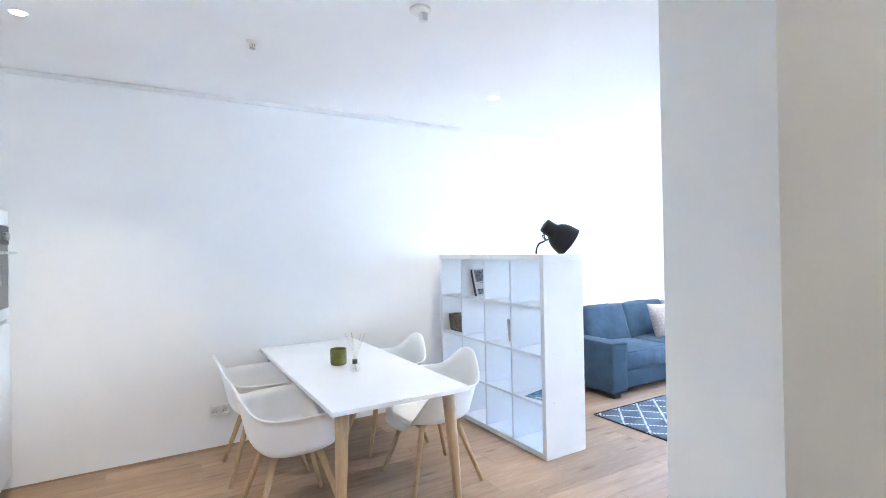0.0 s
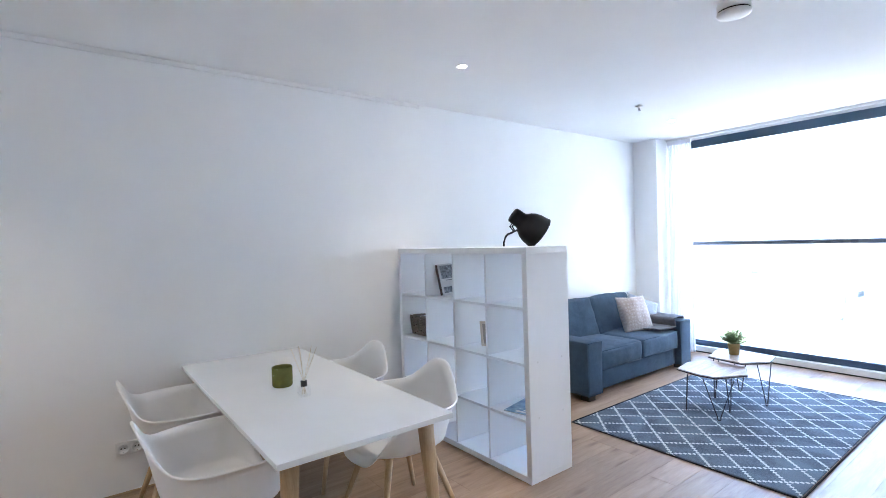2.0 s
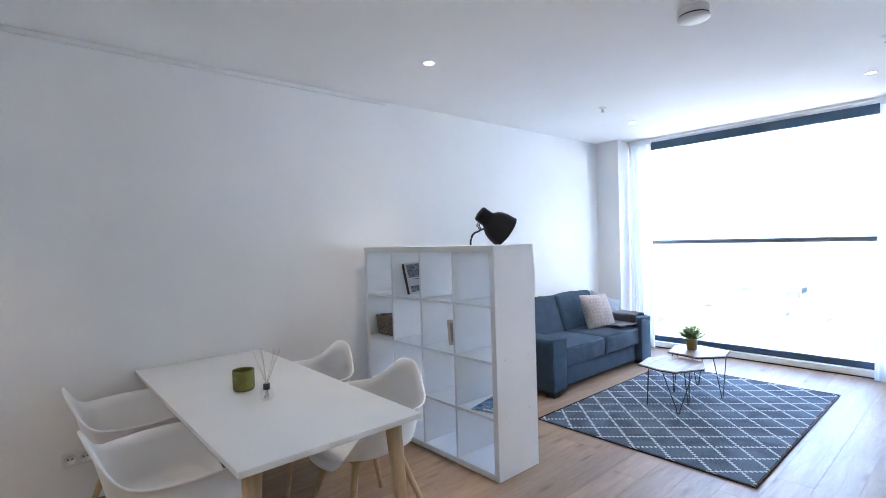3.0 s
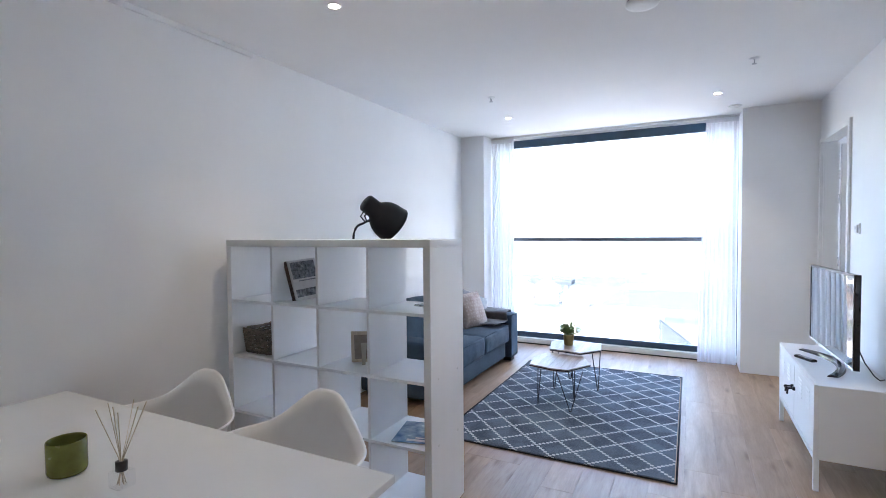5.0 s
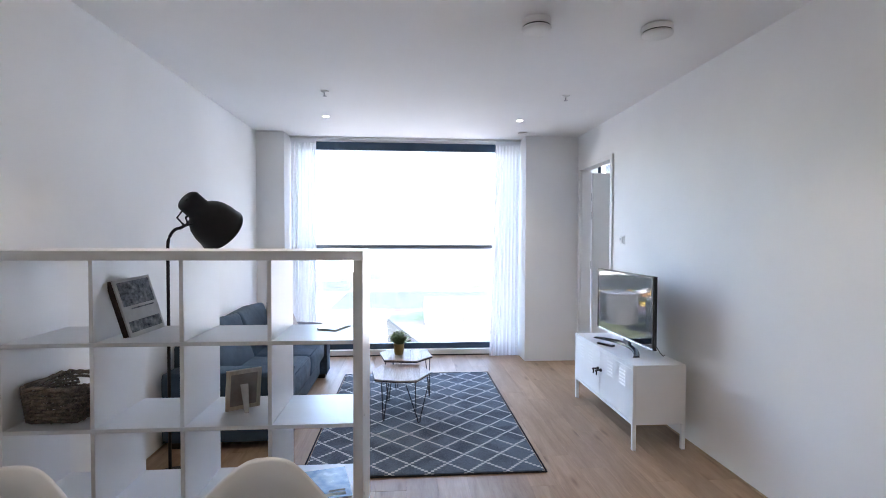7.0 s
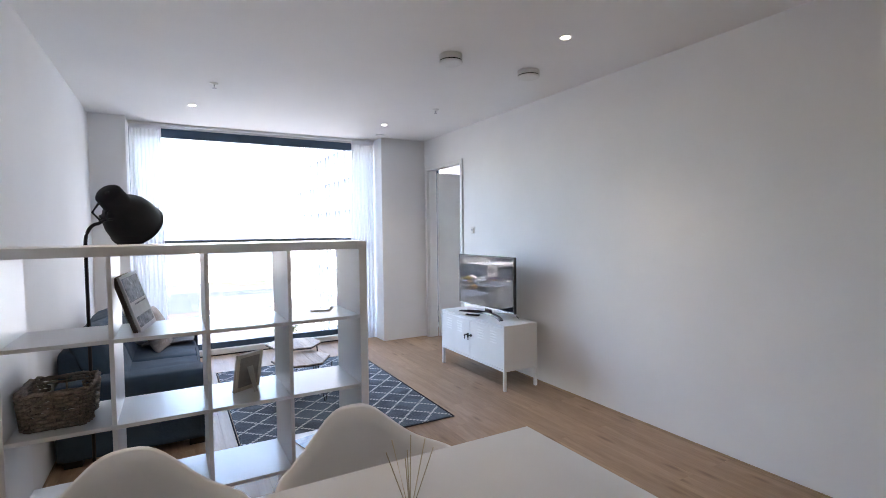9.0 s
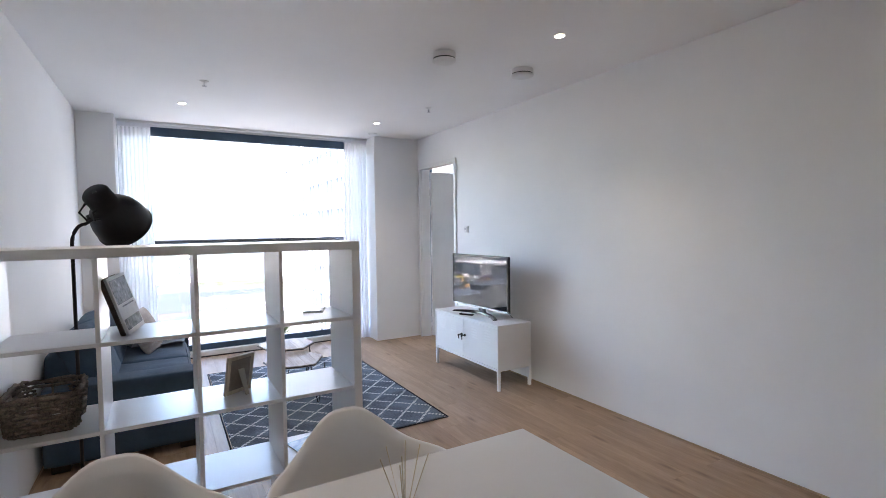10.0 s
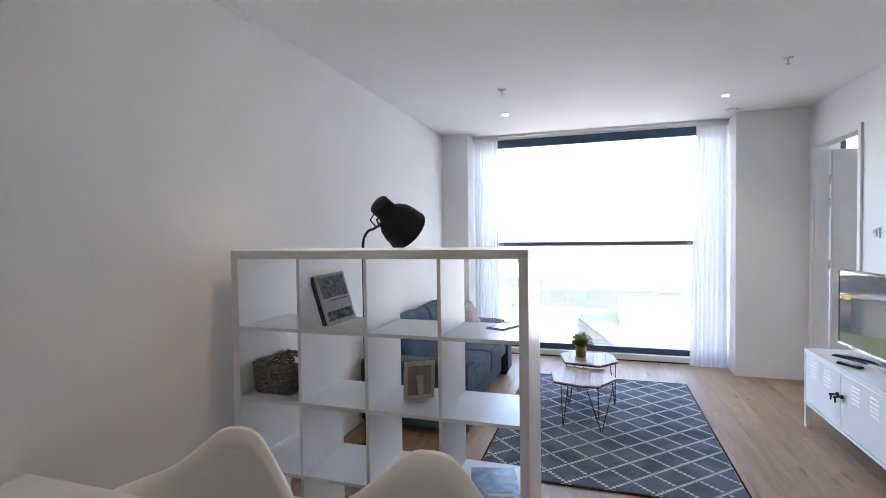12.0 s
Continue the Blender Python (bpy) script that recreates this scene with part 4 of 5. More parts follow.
sofa_part("base", 1.52, 0.80, 0.20, 0.0, 0.03, 0.155, r=0.02, puff=0.003, wrinkle=0.002)
for s in (-1, 1):
    sofa_part("armrest", 0.225, 0.88, 0.495, s * 0.845, 0.0, 0.305, r=0.018, puff=0.006, wrinkle=0.0015, seed=s)
for s in (-1, 1):
    sofa_part("seat_cushion", 0.732, 0.66, 0.20, s * 0.367, -0.085, 0.345, "loose seat cushion", r=0.035, puff=0.024, cuts=26, wrinkle=0.006, seed=s * 3 + 1)
sofa_part("back_frame", 1.47, 0.16, 0.60, 0.0, 0.38, 0.42, r=0.03, wrinkle=0.003)
for s in (-1, 1):
    sofa_part("back_cushion", 0.735, 0.20, 0.45, s * 0.372, 0.235, 0.605, "loose back cushion", rx=-19, r=0.035, puff=0.022, cuts=26, wrinkle=0.007, seed=s * 5 + 2)


def welt(x0, x1, y, z0, z1, owner):
    """A sewn seam round a front face."""
    pts = [(x0, y, z0), (x1, y, z0), (x1, y, z1), (x0, y, z1), (x0, y, z0)]
    bm = bmesh.new()
    for a, b in zip(pts, pts[1:]):
        tube([a, b], 0.0045, 6, bm)
    part("piping", bm, M_SOFA, owner, "", True)


for ob, cx, hw_, y, z0, z1 in ([(c, s * 0.845, 0.1075, -0.435, 0.0625, 0.5475) for s, c in zip((-1, 1), [c for c in sofa.children if c.name.startswith("armrest")])]
                              + [(c, s * 0.367, 0.356, -0.405, 0.255, 0.435) for s, c in zip((-1, 1), [c for c in sofa.children if c.name.startswith("seat_cushion")])]):
    welt(cx - hw_, cx + hw_, y, z0, z1, ob)
for x in (-0.86, 0.86):
    for y in (-0.36, 0.36):
        part("foot", boxes((x - 0.05, x + 0.05, y - 0.05, y + 0.05, 0.0, 0.058), bevel=0.006), M_FOOT, sofa, "dark block foot")

cush = thing("cushion", pose(5.70, 3.31, 0.635, -22, 1, -14), "beige patterned square cushion leaning on the sofa", "cushion", "sofa cushions")
part("cover", pillow(0.42, 0.42, 0.17, 1.0), M_PILLOW, cush, "", True)
cush2 = thing("cushion", pose(6.05, 3.43, 0.6, -26, 22, -30), "shiny blue-grey cushion in the sofa's corner", "cushion", "sofa cushions")
part("cover", pillow(0.42, 0.40, 0.17, 4.0), M_SATIN, cush2, "", True)
# a throw that hangs over the far armrest and runs onto the seat
throw = thing("throw_blanket", pose(6.155, 3.26, 0.0), "dark grey throw draped over the sofa's armrest", "blanket")
bm = bmesh.new()
rows = []
for j in range(25):
    v = j / 24
    row = []
    for i in range(41):
        u = i / 40
        s = u * 0.86
        if s < 0.16:
            x, z = 0.128, 0.40 + s
        elif s < 0.42:
            x, z = 0.128 - (s - 0.16), 0.565
        elif s < 0.52:
            x, z = -0.132, 0.565 - (s - 0.42)
        else:
            x, z = -0.132 - (s - 0.52), 0.475
        nz = noise.noise(Vector((u * 6, v * 4, 0.3))) * 0.5 + 0.5
        edge = 0.03 * math.sin(5 * u + 1)
        row.append(bm.verts.new((x + (0.012 if s < 0.16 else 0), -0.24 + 0.42 * v + edge, z + 0.006 + 0.022 * nz)))
    rows.append(row)
for a, b in zip(rows, rows[1:]):
    for i in range(40):
        bm.faces.new((a[i], a[i + 1], b[i + 1], b[i]))
tb = part("cloth", bm, M_THROW, throw, "", True)
sol = tb.modifiers.new("thickness", "SOLIDIFY")
sol.thickness, sol.offset = 0.006, 1.0

# ---- rug ----
RX0, RX1, RY0, RY1 = 3.885, 6.216, 1.2, 2.785
rug = thing("rug", pose((RX0 + RX1) / 2, (RY0 + RY1) / 2, 0), "grey woven rug with a pale dotted diamond lattice", "rug")
part("woven_field", boxes((-(RX1 - RX0) / 2 + 0.012, (RX1 - RX0) / 2 - 0.012, -(RY1 - RY0) / 2 + 0.012, (RY1 - RY0) / 2 - 0.012, 0.0005, 0.011), bevel=0.003), M_RUG, rug)
hx, hy = (RX1 - RX0) / 2, (RY1 - RY0) / 2
for a in (((-hx, -hy), (hx, -hy)), ((hx, -hy), (hx, hy)), ((hx, hy), (-hx, hy)), ((-hx, hy), (-hx, -hy))):
    part("binding", tube([(*a[0], 0.006), (*a[1], 0.006)], 0.0058, 8), M_RUGEDGE, rug, "dark bound edge", True)


# ---- coffee tables ----
def coffee_table(cx, cy, height, outline, feet, label):
    # feet: place, half width of the hairpin at the top, and its direction in degrees or None for along the rim
    t = thing("coffee_table", pose(cx, cy, 0.0112), label, "coffee table", "nested coffee tables")
    h = height - 0.0112
    # boards, cut to the outline
    n = 5
    ys = [p[1] for p in outline]
    lo, hi = min(ys), max(ys)
    for k in range(n):
        a, b = lo + (hi - lo) * k / n + 0.0008, lo + (hi - lo) * (k + 1) / n - 0.0008
        bm = bmesh.new()
        lowv = [bm.verts.new((x, y, h - 0.02)) for x, y in outline]
        bm.faces.new(lowv)
        for co, no in (((0, a, 0), (0, -1, 0)), ((0, b, 0), (0, 1, 0))):
            bmesh.ops.bisect_plane(bm, geom=bm.verts[:] + bm.edges[:] + bm.faces[:], plane_co=co, plane_no=no, clear_outer=True)
        r = bmesh.ops.extrude_face_region(bm, geom=bm.faces[:])
        bmesh.ops.translate(bm, verts=[v for v in r["geom"] if isinstance(v, bmesh.types.BMVert)], vec=(0, 0, 0.02))
        part("board", bm, M_COFFEE, t)
    ring = [Vector((x * 1.004, y * 1.004, h - 0.012)) for x, y in outline]
    bm = bmesh.new()
    for p, q in zip(ring, ring[1:] + ring[:1]):
        tube([p, q], 0.0042, 6, bm)
    part("edge_band", bm, M_WIRE, t, "black metal edge")
    for fx, fy, spread, turn in feet:
        d = Vector((fx, fy, 0)).normalized()
        s = Vector((-d.y, d.x, 0)) if turn is None else Vector((math.cos(radians(turn)), math.sin(radians(turn)), 0))
        top = Vector((fx, fy, 0)) * 0.93
        pts = [top + s * spread + Vector((0, 0, h - 0.021)), Vector((fx, fy, 0.03)) + s * 0.012]
        for k in range(7):
            a = math.pi * k / 6
            pts.append(Vector((fx, fy, 0.016)) + s * 0.012 * math.cos(a) - Vector((0, 0, 0.012 * math.sin(a))))
        pts += [Vector((fx, fy, 0.03)) - s * 0.012, top - s * spread + Vector((0, 0, h - 0.021))]
        part("hairpin_leg", tube(pts, 0.0042, 8), M_WIRE, t, "black hairpin leg", True)
    return t


OUT_A = [(-0.20, 0.22), (-0.262, 0.02), (-0.255, -0.12), (0.0, -0.255), (0.245, -0.15), (0.262, 0.185), (0.06, 0.26)]
OUT_B = [(-0.20, 0.19), (-0.255, -0.10), (-0.06, -0.25), (0.20, -0.21), (0.262, 0.13), (0.11, 0.255)]
coffee_table(5.005, 2.15, 0.362, OUT_A, ((-0.195, 0.15, 0.08, 24), (-0.25, -0.14, 0.11, None), (0.0, -0.12, 0.055, None)), "low faceted coffee table of pale boards on hairpin legs")
coffee_table(5.46, 2.12, 0.402, OUT_B, ((-0.06, -0.225, 0.09, None), (-0.16, 0.16, 0.055, None), (0.21, 0.09, 0.06, None)), "taller faceted coffee table carrying a potted plant")

# ---- plant ----
plant = thing("potted_plant", pose(5.485, 2.185, 0.402), "small leafy green plant in a mustard pot", "plant")
part("pot", lathe([(0.0, 0.0005), (0.04, 0.0005), (0.043, 0.004), (0.052, 0.1), (0.0525, 0.104), (0.049, 0.104), (0.046, 0.09), (0.0, 0.088)], 32), M_BRASS, plant, "mustard coloured pot", True)
part("soil", lathe([(0.0, 0.093), (0.0465, 0.09)], 24), M_SOIL, plant)
rng = random.Random(5)
for k in range(58):
    az = rng.uniform(0, 2 * math.pi)
    tilt = rng.uniform(0.1, 1.25)
    ln = rng.uniform(0.08, 0.135)
    d = Vector((math.cos(az) * math.sin(tilt), math.sin(az) * math.sin(tilt), math.cos(tilt)))
    root = Vector((rng.uniform(-0.02, 0.02), rng.uniform(-0.02, 0.02), 0.09))
    bm = tube([root, root + d * ln * 0.5 + Vector((0, 0, 0.006)), root + d * ln], 0.0018, 5, radius_end=0.0008)
    for q in range(9):
        f = 0.25 + 0.75 * q / 8
        base = root + d * ln * f
        la = az + (1.3 if q % 2 else -1.3) + rng.uniform(-0.5, 0.5)
        ld = (Vector((math.cos(la), math.sin(la), rng.uniform(0.1, 0.8))) + d * 0.7).normalized()
        ll, lw = rng.uniform(0.026, 0.042), rng.uniform(0.007, 0.011)
        sd = ld.cross(Vector((0, 0, 1))).normalized()
        up = sd.cross(ld) * 0.005
        vs = [bm.verts.new(p) for p in (base, base + ld * ll * 0.45 + sd * lw + up, base + ld * ll - Vector((0, 0, 0.006)), base + ld * ll * 0.45 - sd * lw + up, base + ld * ll * 0.5 - up * 0.4)]
        bm.faces.new((vs[0], vs[1], vs[4]))
        bm.faces.new((vs[1], vs[2], vs[4]))
        bm.faces.new((vs[2], vs[3], vs[4]))
        bm.faces.new((vs[3], vs[0], vs[4]))
    part("sprig", bm, M_LEAF, plant)

# ---- media bench and television ----
bench = thing("media_cabinet", pose(4.745, 0.302, 0), "white steel locker-style media cabinet with louvred doors", "cabinet")
BL, BDP, BZ0, BZ1 = 0.595, 0.198, 0.185, 0.617
part("body", boxes((-BL, BL, -BDP, BDP - 0.018, BZ0, BZ1), bevel=0.004), M_STEEL, bench)
part("front_frame", boxes((-BL, BL, BDP - 0.0178, BDP, BZ1 - 0.03, BZ1), (-BL, BL, BDP - 0.0178, BDP, BZ0, BZ0 + 0.02), (-BL, -BL + 0.02, BDP - 0.0178, BDP, BZ0 + 0.02, BZ1 - 0.03), (BL - 0.02, BL, BDP - 0.0178, BDP, BZ0 + 0.02, BZ1 - 0.03)), M_STEEL, bench)
for s in (-1, 1):
    x0, x1 = (s * 0.003, s * (BL - 0.023)) if s > 0 else (s * (BL - 0.023), s * 0.003)
    dr = part("door", boxes((x0, x1, BDP - 0.0176, BDP - 0.002, BZ0 + 0.023, BZ1 - 0.033), bevel=0.003), M_STEEL, bench, "white steel door")
    for gx in (0.2, 0.42):
        for k in range(5):
            z = 0.535 - k * 0.026
            bm = boxes((s * gx - 0.05, s * gx + 0.05, BDP - 0.0018, BDP + 0.0014, z, z + 0.009))
            for v in bm.verts:
                if v.co.y > BDP and v.co.z > z + 0.006:
                    v.co.y -= 0.0026
            part("louvre", bm, M_STEEL, dr)
    part("lock", lathe([(0, 0), (0.014, 0), (0.014, 0.012), (0.009, 0.016), (0, 0.016)], 16, m=Matrix.Translation((s * 0.03, BDP - 0.0018, 0.43)) @ pose(0, 0, 0, -90)), M_BLACK, dr, "black lock", True)
    kb = boxes((s * 0.03 - 0.0015, s * 0.03 + 0.0015, BDP + 0.013, BDP + 0.04, 0.424, 0.436))
    lathe([(0, 0), (0.011, 0), (0.011, 0.003), (0, 0.003)], 14, kb, Matrix.Translation((s * 0.03, BDP + 0.042, 0.425)) @ pose(0, 0, 0, 0, 90))
    tube([(s * 0.03, BDP + 0.04, 0.422), (s * 0.034, BDP + 0.042, 0.39)], 0.006, 6, kb)
    part("key", kb, M_BLACK, dr, "key on a ring")
for x in (-BL + 0.014, BL - 0.014):
    for y in (-BDP + 0.014, BDP - 0.016):
        part("leg", boxes((x - 0.0135, x + 0.0135, y - 0.0135, y + 0.0135, 0.004, BZ0 - 0.0005), bevel=0.002), M_STEEL, bench, "square white steel leg")
        part("foot_cap", boxes((x - 0.0125, x + 0.0125, y - 0.0125, y + 0.0125, 0.0, 0.004)), M_GREYPL, bench)

part("cable", tube([(-0.34, 0.06, BZ0 + 0.002), (-0.40, 0.07, 0.135), (-0.46, 0.05, 0.15), (-0.50, 0.0, 0.165), (-0.52, -0.08, BZ0 + 0.002)], 0.0035, 6), M_BLACK, bench, "black cable sagging under the cabinet", True)

TVW, TVH = 0.97, 0.55
tv = thing("television", pose(4.735, 0.315, BZ1 + 0.0006, 0, 0, 1.5), "black flat-screen television reflecting the window", "television")
part("housing", boxes((-TVW / 2, TVW / 2, -0.03, 0.0, 0.076, 0.076 + TVH), (-0.3, 0.3, -0.06, -0.031, 0.1, 0.4), bevel=0.003), M_BEZEL, tv, "thin black housing")
part("bezel", boxes((-TVW / 2, TVW / 2, 0.0005, 0.0045, 0.076 + TVH - 0.0125, 0.076 + TVH), (-TVW / 2, -TVW / 2 + 0.0125, 0.0005, 0.0045, 0.0915, 0.076 + TVH - 0.0126), (TVW / 2 - 0.0125, TVW / 2, 0.0005, 0.0045, 0.0915, 0.076 + TVH - 0.0126)), M_BLACK, tv, "black screen surround")
part("screen", boxes((-TVW / 2 + 0.013, TVW / 2 - 0.013, 0.0005, 0.0012, 0.076 + 0.018, 0.076 + TVH - 0.013)), M_SCREEN, tv, "glossy dark screen")
part("lower_trim", boxes((-TVW / 2, TVW / 2, 0.0005, 0.004, 0.076, 0.09), bevel=0.001), M_CHROME, tv, "silver trim")
bm = bmesh.new()
ring = []
for k in range(25):
    u = -1 + 2 * k / 24
    x, y = 0.365 * u, -0.05 + 0.115 * u * u
    w = 0.022 + 0.006 * abs(u)
    h = 0.014 + 0.016 * (1 - u * u)
    ring.append([bm.verts.new(p) for p in ((x, y - w, 0.0), (x, y + w, 0.0), (x, y + w * 0.8, h * 0.7), (x, y, h), (x, y - w * 0.8, h * 0.7))])
for a, b in zip(ring, ring[1:]):
    for i in range(5):
        bm.faces.new((a[i], a[(i + 1) % 5], b[(i + 1) % 5], b[i]))
bm.faces.new(ring[0])
bm.faces.new(ring[-1])
part("stand", bm, M_BEZEL, tv, "curved black blade stand")
part("neck", boxes((-0.05, 0.05, -0.06, -0.032, 0.02, 0.105), bevel=0.006), M_BEZEL, tv)
part("power_cable", tube([(-0.3, -0.06, 0.2), (-0.34, -0.09, 0.1), (-0.36, -0.13, 0.03), (-0.35, -0.16, 0.003), (-0.32, -0.19, 0.003)], 0.0035, 6), M_BLACK, tv, "", True)

rem = thing("remote_control", pose(4.79, 0.43, BZ1 + 0.0006, 0, 0, 28), "black remote control with grey buttons", "remote control")
part("remote_body", boxes((-0.08, 0.08, -0.022, 0.022, 0, 0.018), bevel=0.007), M_BEZEL, rem)
for i in range(6):
    for j in range(3):
        part("button", boxes((-0.062 + i * 0.02, -0.05 + i * 0.02, -0.014 + j * 0.011, -0.006 + j * 0.011, 0.0182, 0.0195)), M_GREYPL, rem)

# ---- outside: ground far below, harbour, neighbours ----
GZ = -36.0


def ground_material():
    m, nt, b = base_material("town_ground", 0.9)
    tc = nt.nodes.new("ShaderNodeTexCoord")
    n1 = node(nt, "ShaderNodeTexVoronoi", Scale=0.03)
    n2 = node(nt, "ShaderNodeTexNoise", Scale=0.02, Detail=6.0)
    nt.links.new(tc.outputs["Object"], n1.inputs["Vector"])
    nt.links.new(tc.outputs["Object"], n2.inputs["Vector"])
    a = ramp(nt, n2.outputs["Fac"], [(0.42, (0.025, 0.04, 0.018)), (0.5, (0.05, 0.05, 0.05)), (0.62, (0.11, 0.108, 0.104))])
    mx = nt.nodes.new("ShaderNodeMix")
    mx.data_type = "RGBA"
    mx.blend_type = "MULTIPLY"
    mx.inputs[0].default_value = 0.45
    nt.links.new(a, mx.inputs[6])
    nt.links.new(n1.outputs["Color"], mx.inputs[7])
    nt.links.new(mx.outputs[2], b.inputs["Base Color"])
    return m


M_GROUND = ground_material()
M_WATER = surface("harbour_water", (0.048, 0.058, 0.06), (0.056, 0.066, 0.068), 0.05, 0.6, bump=0.3, fine=0.6, dist=0.3, spec=0.0)
M_RENDER = surface("white_cladding", (0.72, 0.72, 0.7), (0.78, 0.78, 0.76), 0.3, 0.7, bump=0.0)
M_DARKGL = surface("office_glazing", (0.062, 0.074, 0.08), (0.095, 0.11, 0.118), 0.4, 0.8, spec=0.0, bump=0.0)
# tower glass lightened: the sky's reflection is put into its colour, without gloss
M_TOWERGL = surface("lightened_glazing", (0.13, 0.145, 0.16), (0.18, 0.195, 0.21), 0.4, 0.8, spec=0.0, bump=0.0)
M_BRICKW = surface("brick_walls", (0.28, 0.15, 0.1), (0.38, 0.24, 0.17), 0.5, 0.9, bump=0.0)
M_ROOFR = surface("red_roof_tiles", (0.095, 0.072, 0.062), (0.135, 0.1, 0.085), 0.6, 0.85, bump=0.0)
M_ROOFL = surface("pale_roofing", (0.075, 0.078, 0.08), (0.11, 0.113, 0.115), 0.2, 0.8, spec=0.0, bump=0.0)
# dark grey: the hall wall's shade put into colour, and the quay canopy
M_FARDARK = surface("far_dark_grey", (0.042, 0.05, 0.056), (0.055, 0.064, 0.07), 0.2, 0.8, spec=0.0, bump=0.0)
M_ROOFG = surface("grey_roofing", (0.022, 0.025, 0.028), (0.036, 0.04, 0.044), 0.2, 0.8, spec=0.0, bump=0.0)
M_SILO = surface("silo_metal", (0.11, 0.118, 0.125), (0.17, 0.178, 0.185), 0.3, 0.5, 0.3, bump=0.0)
M_GRASS = surface("meadow", (0.045, 0.06, 0.028), (0.075, 0.088, 0.045), 0.08, 0.95, bump=0.0)
M_SHED = surface("grey_cladding", (0.2, 0.205, 0.21), (0.3, 0.305, 0.31), 0.3, 0.7, bump=0.0)
M_YELLOW = surface("yellow_steel", (0.3, 0.22, 0.04), (0.38, 0.29, 0.07), 0.5, 0.6, bump=0.0)
M_ORANGE = surface("orange_steel", (0.2, 0.11, 0.045), (0.3, 0.17, 0.06), 0.5, 0.6, bump=0.0)

bm = bmesh.new()
bmesh.ops.create_circle(bm, cap_ends=True, radius=4000, segments=64)
g = put_mesh("ground", bm, M_GROUND)
g.location = (0, 0, GZ)
tagged(g, "hazy town ground far below the window", "ground", kind="structure")
bm = boxes((255, 335, -700, 42, -0.5, 0.06), (340, 420, 42, 800, -0.5, 0.06))
w = put_mesh("water", bm, M_WATER)
w.location = (0, 0, GZ)
tagged(w, "pale harbour water between the quays", "water", kind="structure")
# out of view: added as a pale reflector that throws light onto the ceiling
p = put_mesh("pavement", boxes((-60, 140, -220, 220, -0.5, 0.1)), surface("bounce_paving", (0.13, 0.128, 0.122), (0.18, 0.177, 0.17), 0.4, 0.85, bump=0.0))
p.location = (0, 0, GZ)
tagged(p, "unseen pale paving added to bounce light up to the ceiling", "pavement", kind="structure")
bm = boxes((150, 240, 44, 100, -0.5, 0.08), (70, 150, 140, 260, -0.5, 0.08))
w = put_mesh("ground_meadow", bm, M_GRASS)
w.location = (0, 0, GZ)
tagged(w, "green grass field between the houses", "lawn", kind="structure")


def block(x0, x1, y0, y1, z1, label, wall_m, roof_m, floors, bays, gable=False, category="building", name="building"):
    """A house with storeys of windows on the side that faces the flat, and a flat or pitched roof."""
    b = thing(name, pose(x0, y0, GZ), label, category)
    w, d, h = x1 - x0, y1 - y0, z1 - GZ
    part("wall", boxes((0, w, 0, d, 0, h)), wall_m, b)
    if gable:
        bm = bmesh.new()
        r = d * 0.35
        vs = [bm.verts.new(p) for p in ((-0.5, -0.5, h + 0.05), (w + 0.5, -0.5, h + 0.05), (w + 0.5, d + 0.5, h + 0.05), (-0.5, d + 0.5, h + 0.05), (-0.5, d / 2, h + r), (w + 0.5, d / 2, h + r))]
        for f in ((0, 1, 5, 4), (2, 3, 4, 5), (0, 4, 3), (1, 2, 5), (0, 3, 2, 1)):
            bm.faces.new([vs[i] for i in f])
        part("roof", bm, roof_m, b)
    else:
        part("roof", boxes((-0.3, w + 0.3, -0.3, d + 0.3, h + 0.01, h + 0.7)), roof_m, b)
    for k in range(floors):
        z = h * (k + 0.35) / floors
        for i in range(bays):
            y = d * (i + 0.25) / bays
            part("window", boxes((-0.12, 0.1, y, y + d / bays * 0.5, z, z + h / floors * 0.45)), M_DARKGL, b)
    return b


# white office tower, close on the right: long side with pairs of tall windows
tower = thing("office_tower", pose(28, -12, GZ), "white clad office tower with paired tall windows", "building")
TH, TL, ST, BAY = 62.0, 54.0, 3.05, 3.4
part("core", boxes((0, TL, -20, -0.12, 0, TH)), M_TOWERGL, tower, "glazing behind the cladding, sky reflection put into its colour")
part("roof", boxes((-0.4, TL + 0.4, -20.4, 0.3, TH, TH + 1)), M_ROOFG, tower)
for k in range(int(TH / ST) + 1):
    z = k * ST
    part("spandrel", boxes((0, TL, -0.115, 0.0, z - 0.01, min(TH, z + 1.15))), M_RENDER, tower)
for i in range(int(TL / BAY) + 1):
    x = i * BAY
    part("pillar", boxes((x, min(TL, x + 0.9), -0.114, 0.012, 0, TH)), M_RENDER, tower)
    if x + 2.3 < TL:
        part("mullion", boxes((x + 2.05, x + 2.25, -0.113, -0.02, 0, TH)), M_RENDER, tower)

# a hall below; the shade on its steeply sloping end is put into dark colour
hall = thing("glazed_hall", pose(100, 0, GZ), "hall with a steep sloping roof, its wall's shade painted dark", "building")
bm = bmesh.new()
ends = [[bm.verts.new((x, y, z)) for y, z in ((-5.0, 0.0), (6.1, 0.0), (6.1, 20.6), (-5.0, 12.0))] for x in (0.0, 2.5)]
bm.faces.new(ends[0])
bm.faces.new(ends[1])
for i in range(4):
    bm.faces.new((ends[0][i], ends[0][(i + 1) % 4], ends[1][(i + 1) % 4], ends[1][i]))
part("glazed_wall", bm, M_FARDARK, hall, "wall coloured dark for its shade")
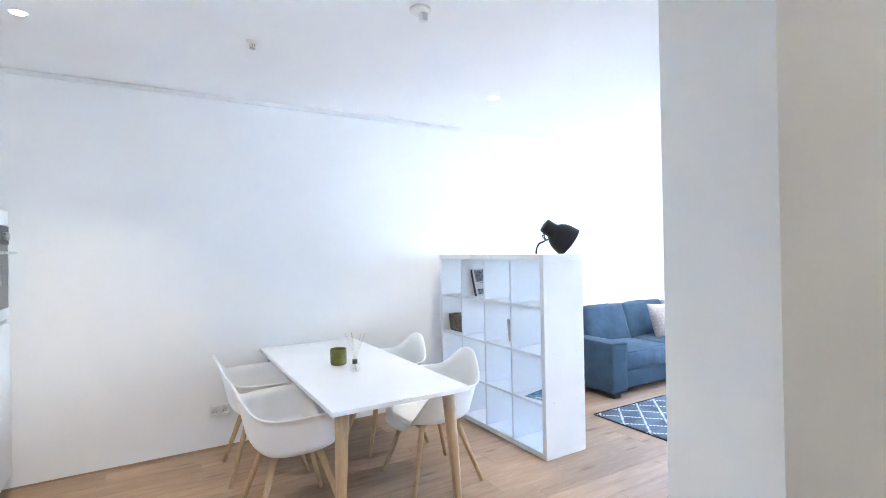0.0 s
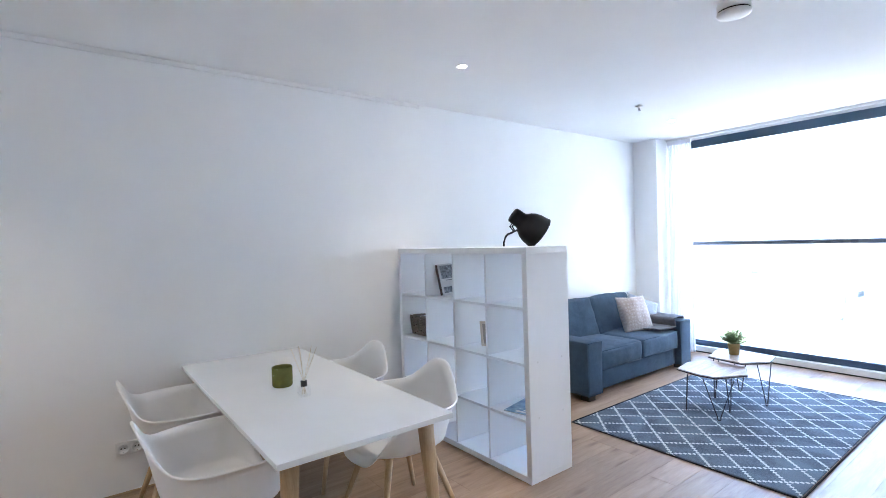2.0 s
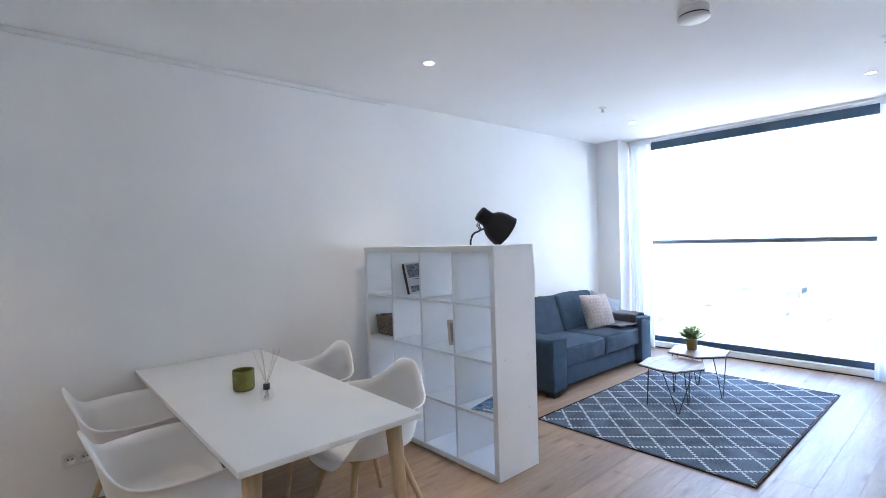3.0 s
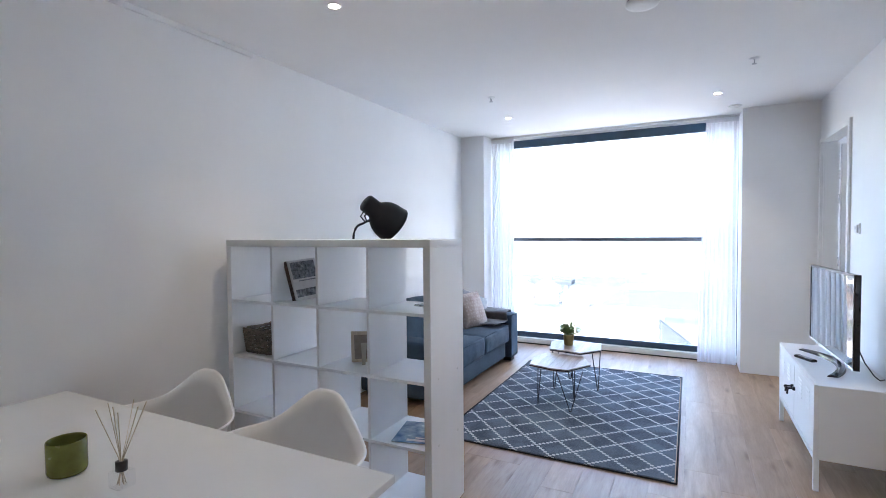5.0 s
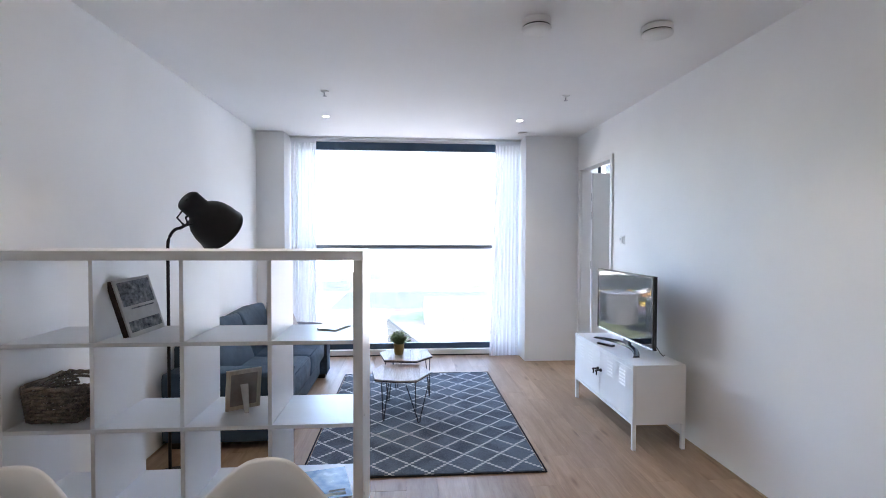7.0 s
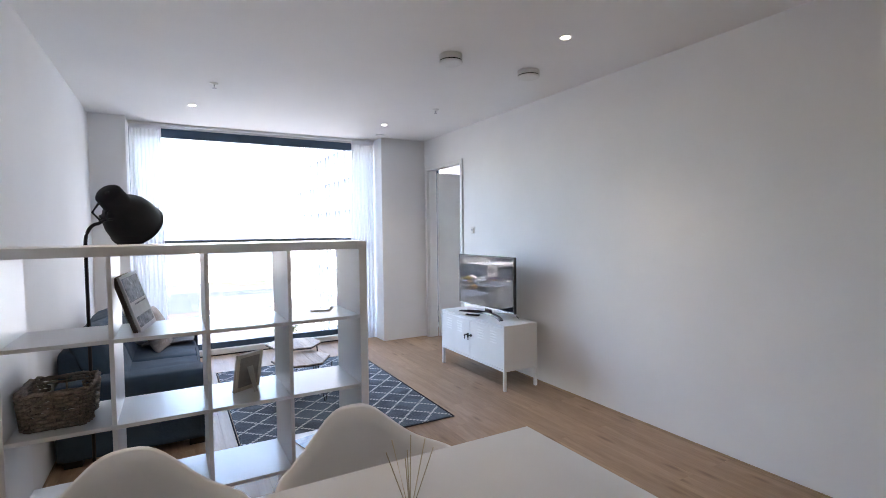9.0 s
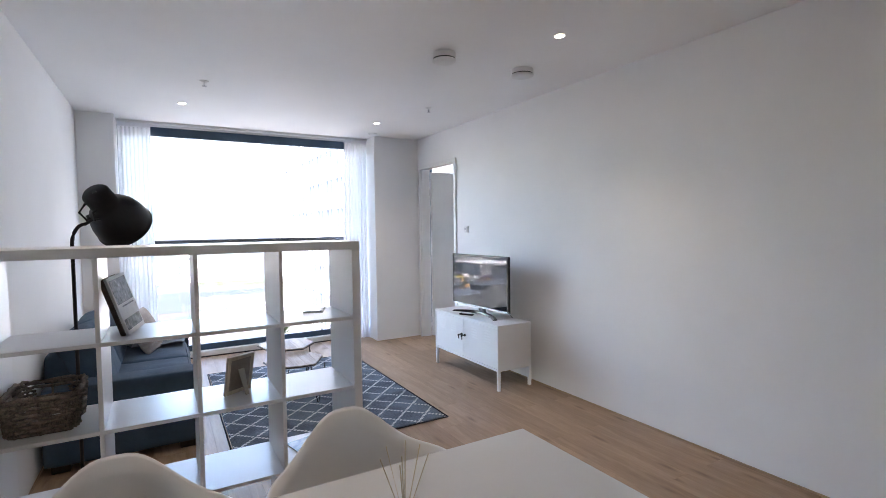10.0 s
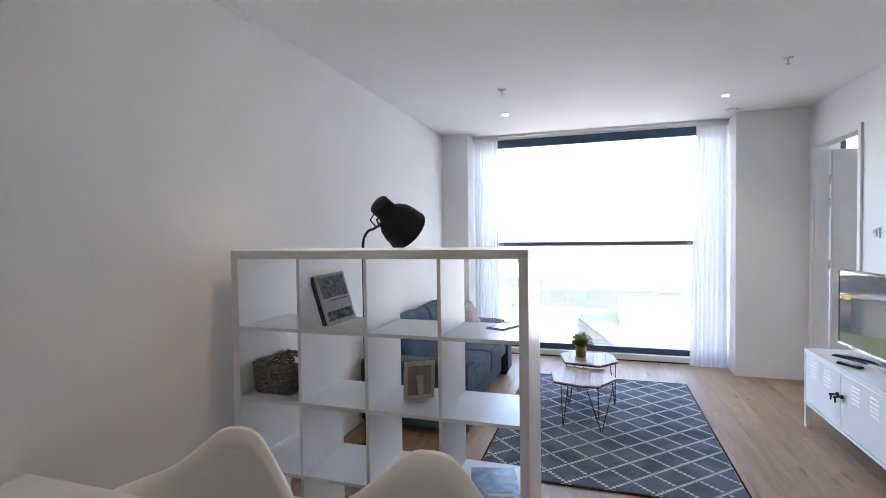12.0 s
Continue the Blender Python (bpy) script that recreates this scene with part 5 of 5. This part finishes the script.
for k in range(5):
    y = -4.8 + k * 2.6
    part("mullion", boxes((-0.12, -0.002, y, y + 0.18, 0, 12.0 + (y + 5.0) * 0.77)), M_DARKGL, hall)

# an open quay canopy on a row of posts
canopy = thing("quay_canopy", pose(285, 62, GZ), "long flat canopy on a row of posts", "canopy")
part("roof", boxes((0, 10, 0, 26, 6.4, 9.0)), M_FARDARK, canopy)
for k in range(7):
    part("post", boxes((0.2, 1.2, 1.0 + k * 3.9, 2.3 + k * 3.9, 0, 6.39)), M_FARDARK, canopy)

rng = random.Random(11)
for x, y, sx, sy, h in ((150, 8, 18, 40, 10), (205, -40, 22, 34, 9), (400, -60, 30, 70, 16), (420, 60, 30, 90, 13), (380, -200, 30, 80, 15),
                        (470, 190, 40, 110, 18), (520, -20, 40, 120, 22)):
    block(x, x + sx, y, y + sy, GZ + h, "low pale warehouse with a flat roof", M_RENDER, M_ROOFL, rng.choice((1, 2)), rng.choice((3, 5, 8)))
for x, y in ((252, 62), (262, 80), (256, 98), (278, 70), (282, 90), (300, 78), (246, 46), (118, 14), (300, 104)):
    block(x, x + 9, y, y + 12, GZ + 6, "brick house with a red tiled gable roof", M_BRICKW if rng.random() < 0.5 else M_SHED, M_ROOFR, 2, 3, gable=True, category="house", name="house")
silo = thing("storage_tank", pose(151, 102, GZ), "grey round steel storage tank", "tank", "harbour storage tanks")
part("shell", lathe([(0, 0), (8, 0), (8, 13), (0, 13)], 32), M_SILO, silo)
part("roof_cone", lathe([(0, 14.6), (8.2, 13.05), (8.2, 12.8)], 32), M_SILO, silo)
for x, y in ((178, 110), (168, 129), (196, 124), (206, 104)):
    copy_thing(silo, pose(x, y, GZ))
cont = thing("shipping_container", pose(244, 115, GZ), "orange steel shipping container on the quay", "container", "quay containers")
part("box_body", boxes((0, 2.4, 0, 3.2, 0, 2.0)), M_ORANGE, cont)
part("doors", boxes((0.1, 2.3, -0.1, -0.001, 0.1, 1.9)), M_ORANGE, cont)
yel = thing("shipping_container", pose(262, 150, GZ), "yellow steel shipping container on the quay", "container", "quay containers")
part("box_body", boxes((0, 2.4, 0, 4.4, 0, 2.3)), M_YELLOW, yel)
part("doors", boxes((0.1, 2.3, -0.1, -0.001, 0.1, 2.2)), M_YELLOW, yel)
pale = thing("shipping_container", pose(240, 160, GZ), "pale grey steel shipping container on the quay", "container", "quay containers")
part("box_body", boxes((0, 6, 0, 2.6, 0, 2.6)), M_RENDER, pale)
part("doors", boxes((-0.1, -0.001, 0.1, 2.5, 0.1, 2.5)), M_SILO, pale)
crng = random.Random(21)
for i in range(66):
    kind = (cont, pale, cont, yel, pale, cont)[i % 6]
    copy_thing(kind, pose(224 + (i % 11) * 9.0 + crng.uniform(-3, 3), 138 + (i // 11) * 13.5 + crng.uniform(-4, 4), GZ, 0, 0, crng.choice((0, 8, 90))))
for x, y, sx, sy, h, roof in ((300, 226, 26, 30, 9, M_RENDER), (262, 224, 22, 26, 8, M_ROOFG), (228, 252, 26, 24, 11, M_ROOFG), (430, 292, 70, 36, 15, M_RENDER), (300, 275, 30, 40, 10, M_ROOFG)):
    block(x, x + sx, y, y + sy, GZ + h, "harbour shed with a flat roof", M_SHED, roof, 1, 4)

# ---- floor planks ----
PW = 0.19
plank_meshes = {}


def plank_mesh(length, width):
    key = (round(length, 3), round(width, 3))
    if key not in plank_meshes:
        bm = bmesh.new()
        e = 0.0012
        l, w = key[0] - 0.0006, key[1] - 0.0006
        lo = [bm.verts.new(p) for p in ((0, 0, -0.013), (l, 0, -0.013), (l, w, -0.013), (0, w, -0.013))]
        mid = [bm.verts.new(p) for p in ((0, 0, -e * 0.6), (l, 0, -e * 0.6), (l, w, -e * 0.6), (0, w, -e * 0.6))]
        hi = [bm.verts.new(p) for p in ((e, e, 0), (l - e, e, 0), (l - e, w - e, 0), (e, w - e, 0))]
        for a, b in ((lo, mid), (mid, hi)):
            for i in range(4):
                bm.faces.new((a[i], a[(i + 1) % 4], b[(i + 1) % 4], b[i]))
        bm.faces.new(hi)
        me = bpy.data.meshes.new("plank")
        bm.to_mesh(me)
        bm.free()
        me.materials.append(M_OAK)
        plank_meshes[key] = me
    return plank_meshes[key]


rng = random.Random(3)
y = -1.5
while y < Y_N - 0.001:
    w = min(PW, Y_N - y)
    x_end = X_WIN - 0.06 if y + w > 0.005 else 2.5
    x = X_W - rng.choice((0.0, 0.2, 0.4, 0.6, 0.8, 1.0))
    while x < x_end - 0.001:
        a, b = max(x, X_W), min(x + 1.38, x_end)
        if b - a > 0.01:
            p = new("plank", plank_mesh(b - a, w))
            p.parent = floor
            p.location = (a, y, 0)
        x += 1.38
    y += PW
bm = boxes((2.6, X_WIN, -3.6, -0.105, -0.013, 0.0))
structure("floor_bedroom", bm, M_OAK, "oak floor of the next room", "floor")
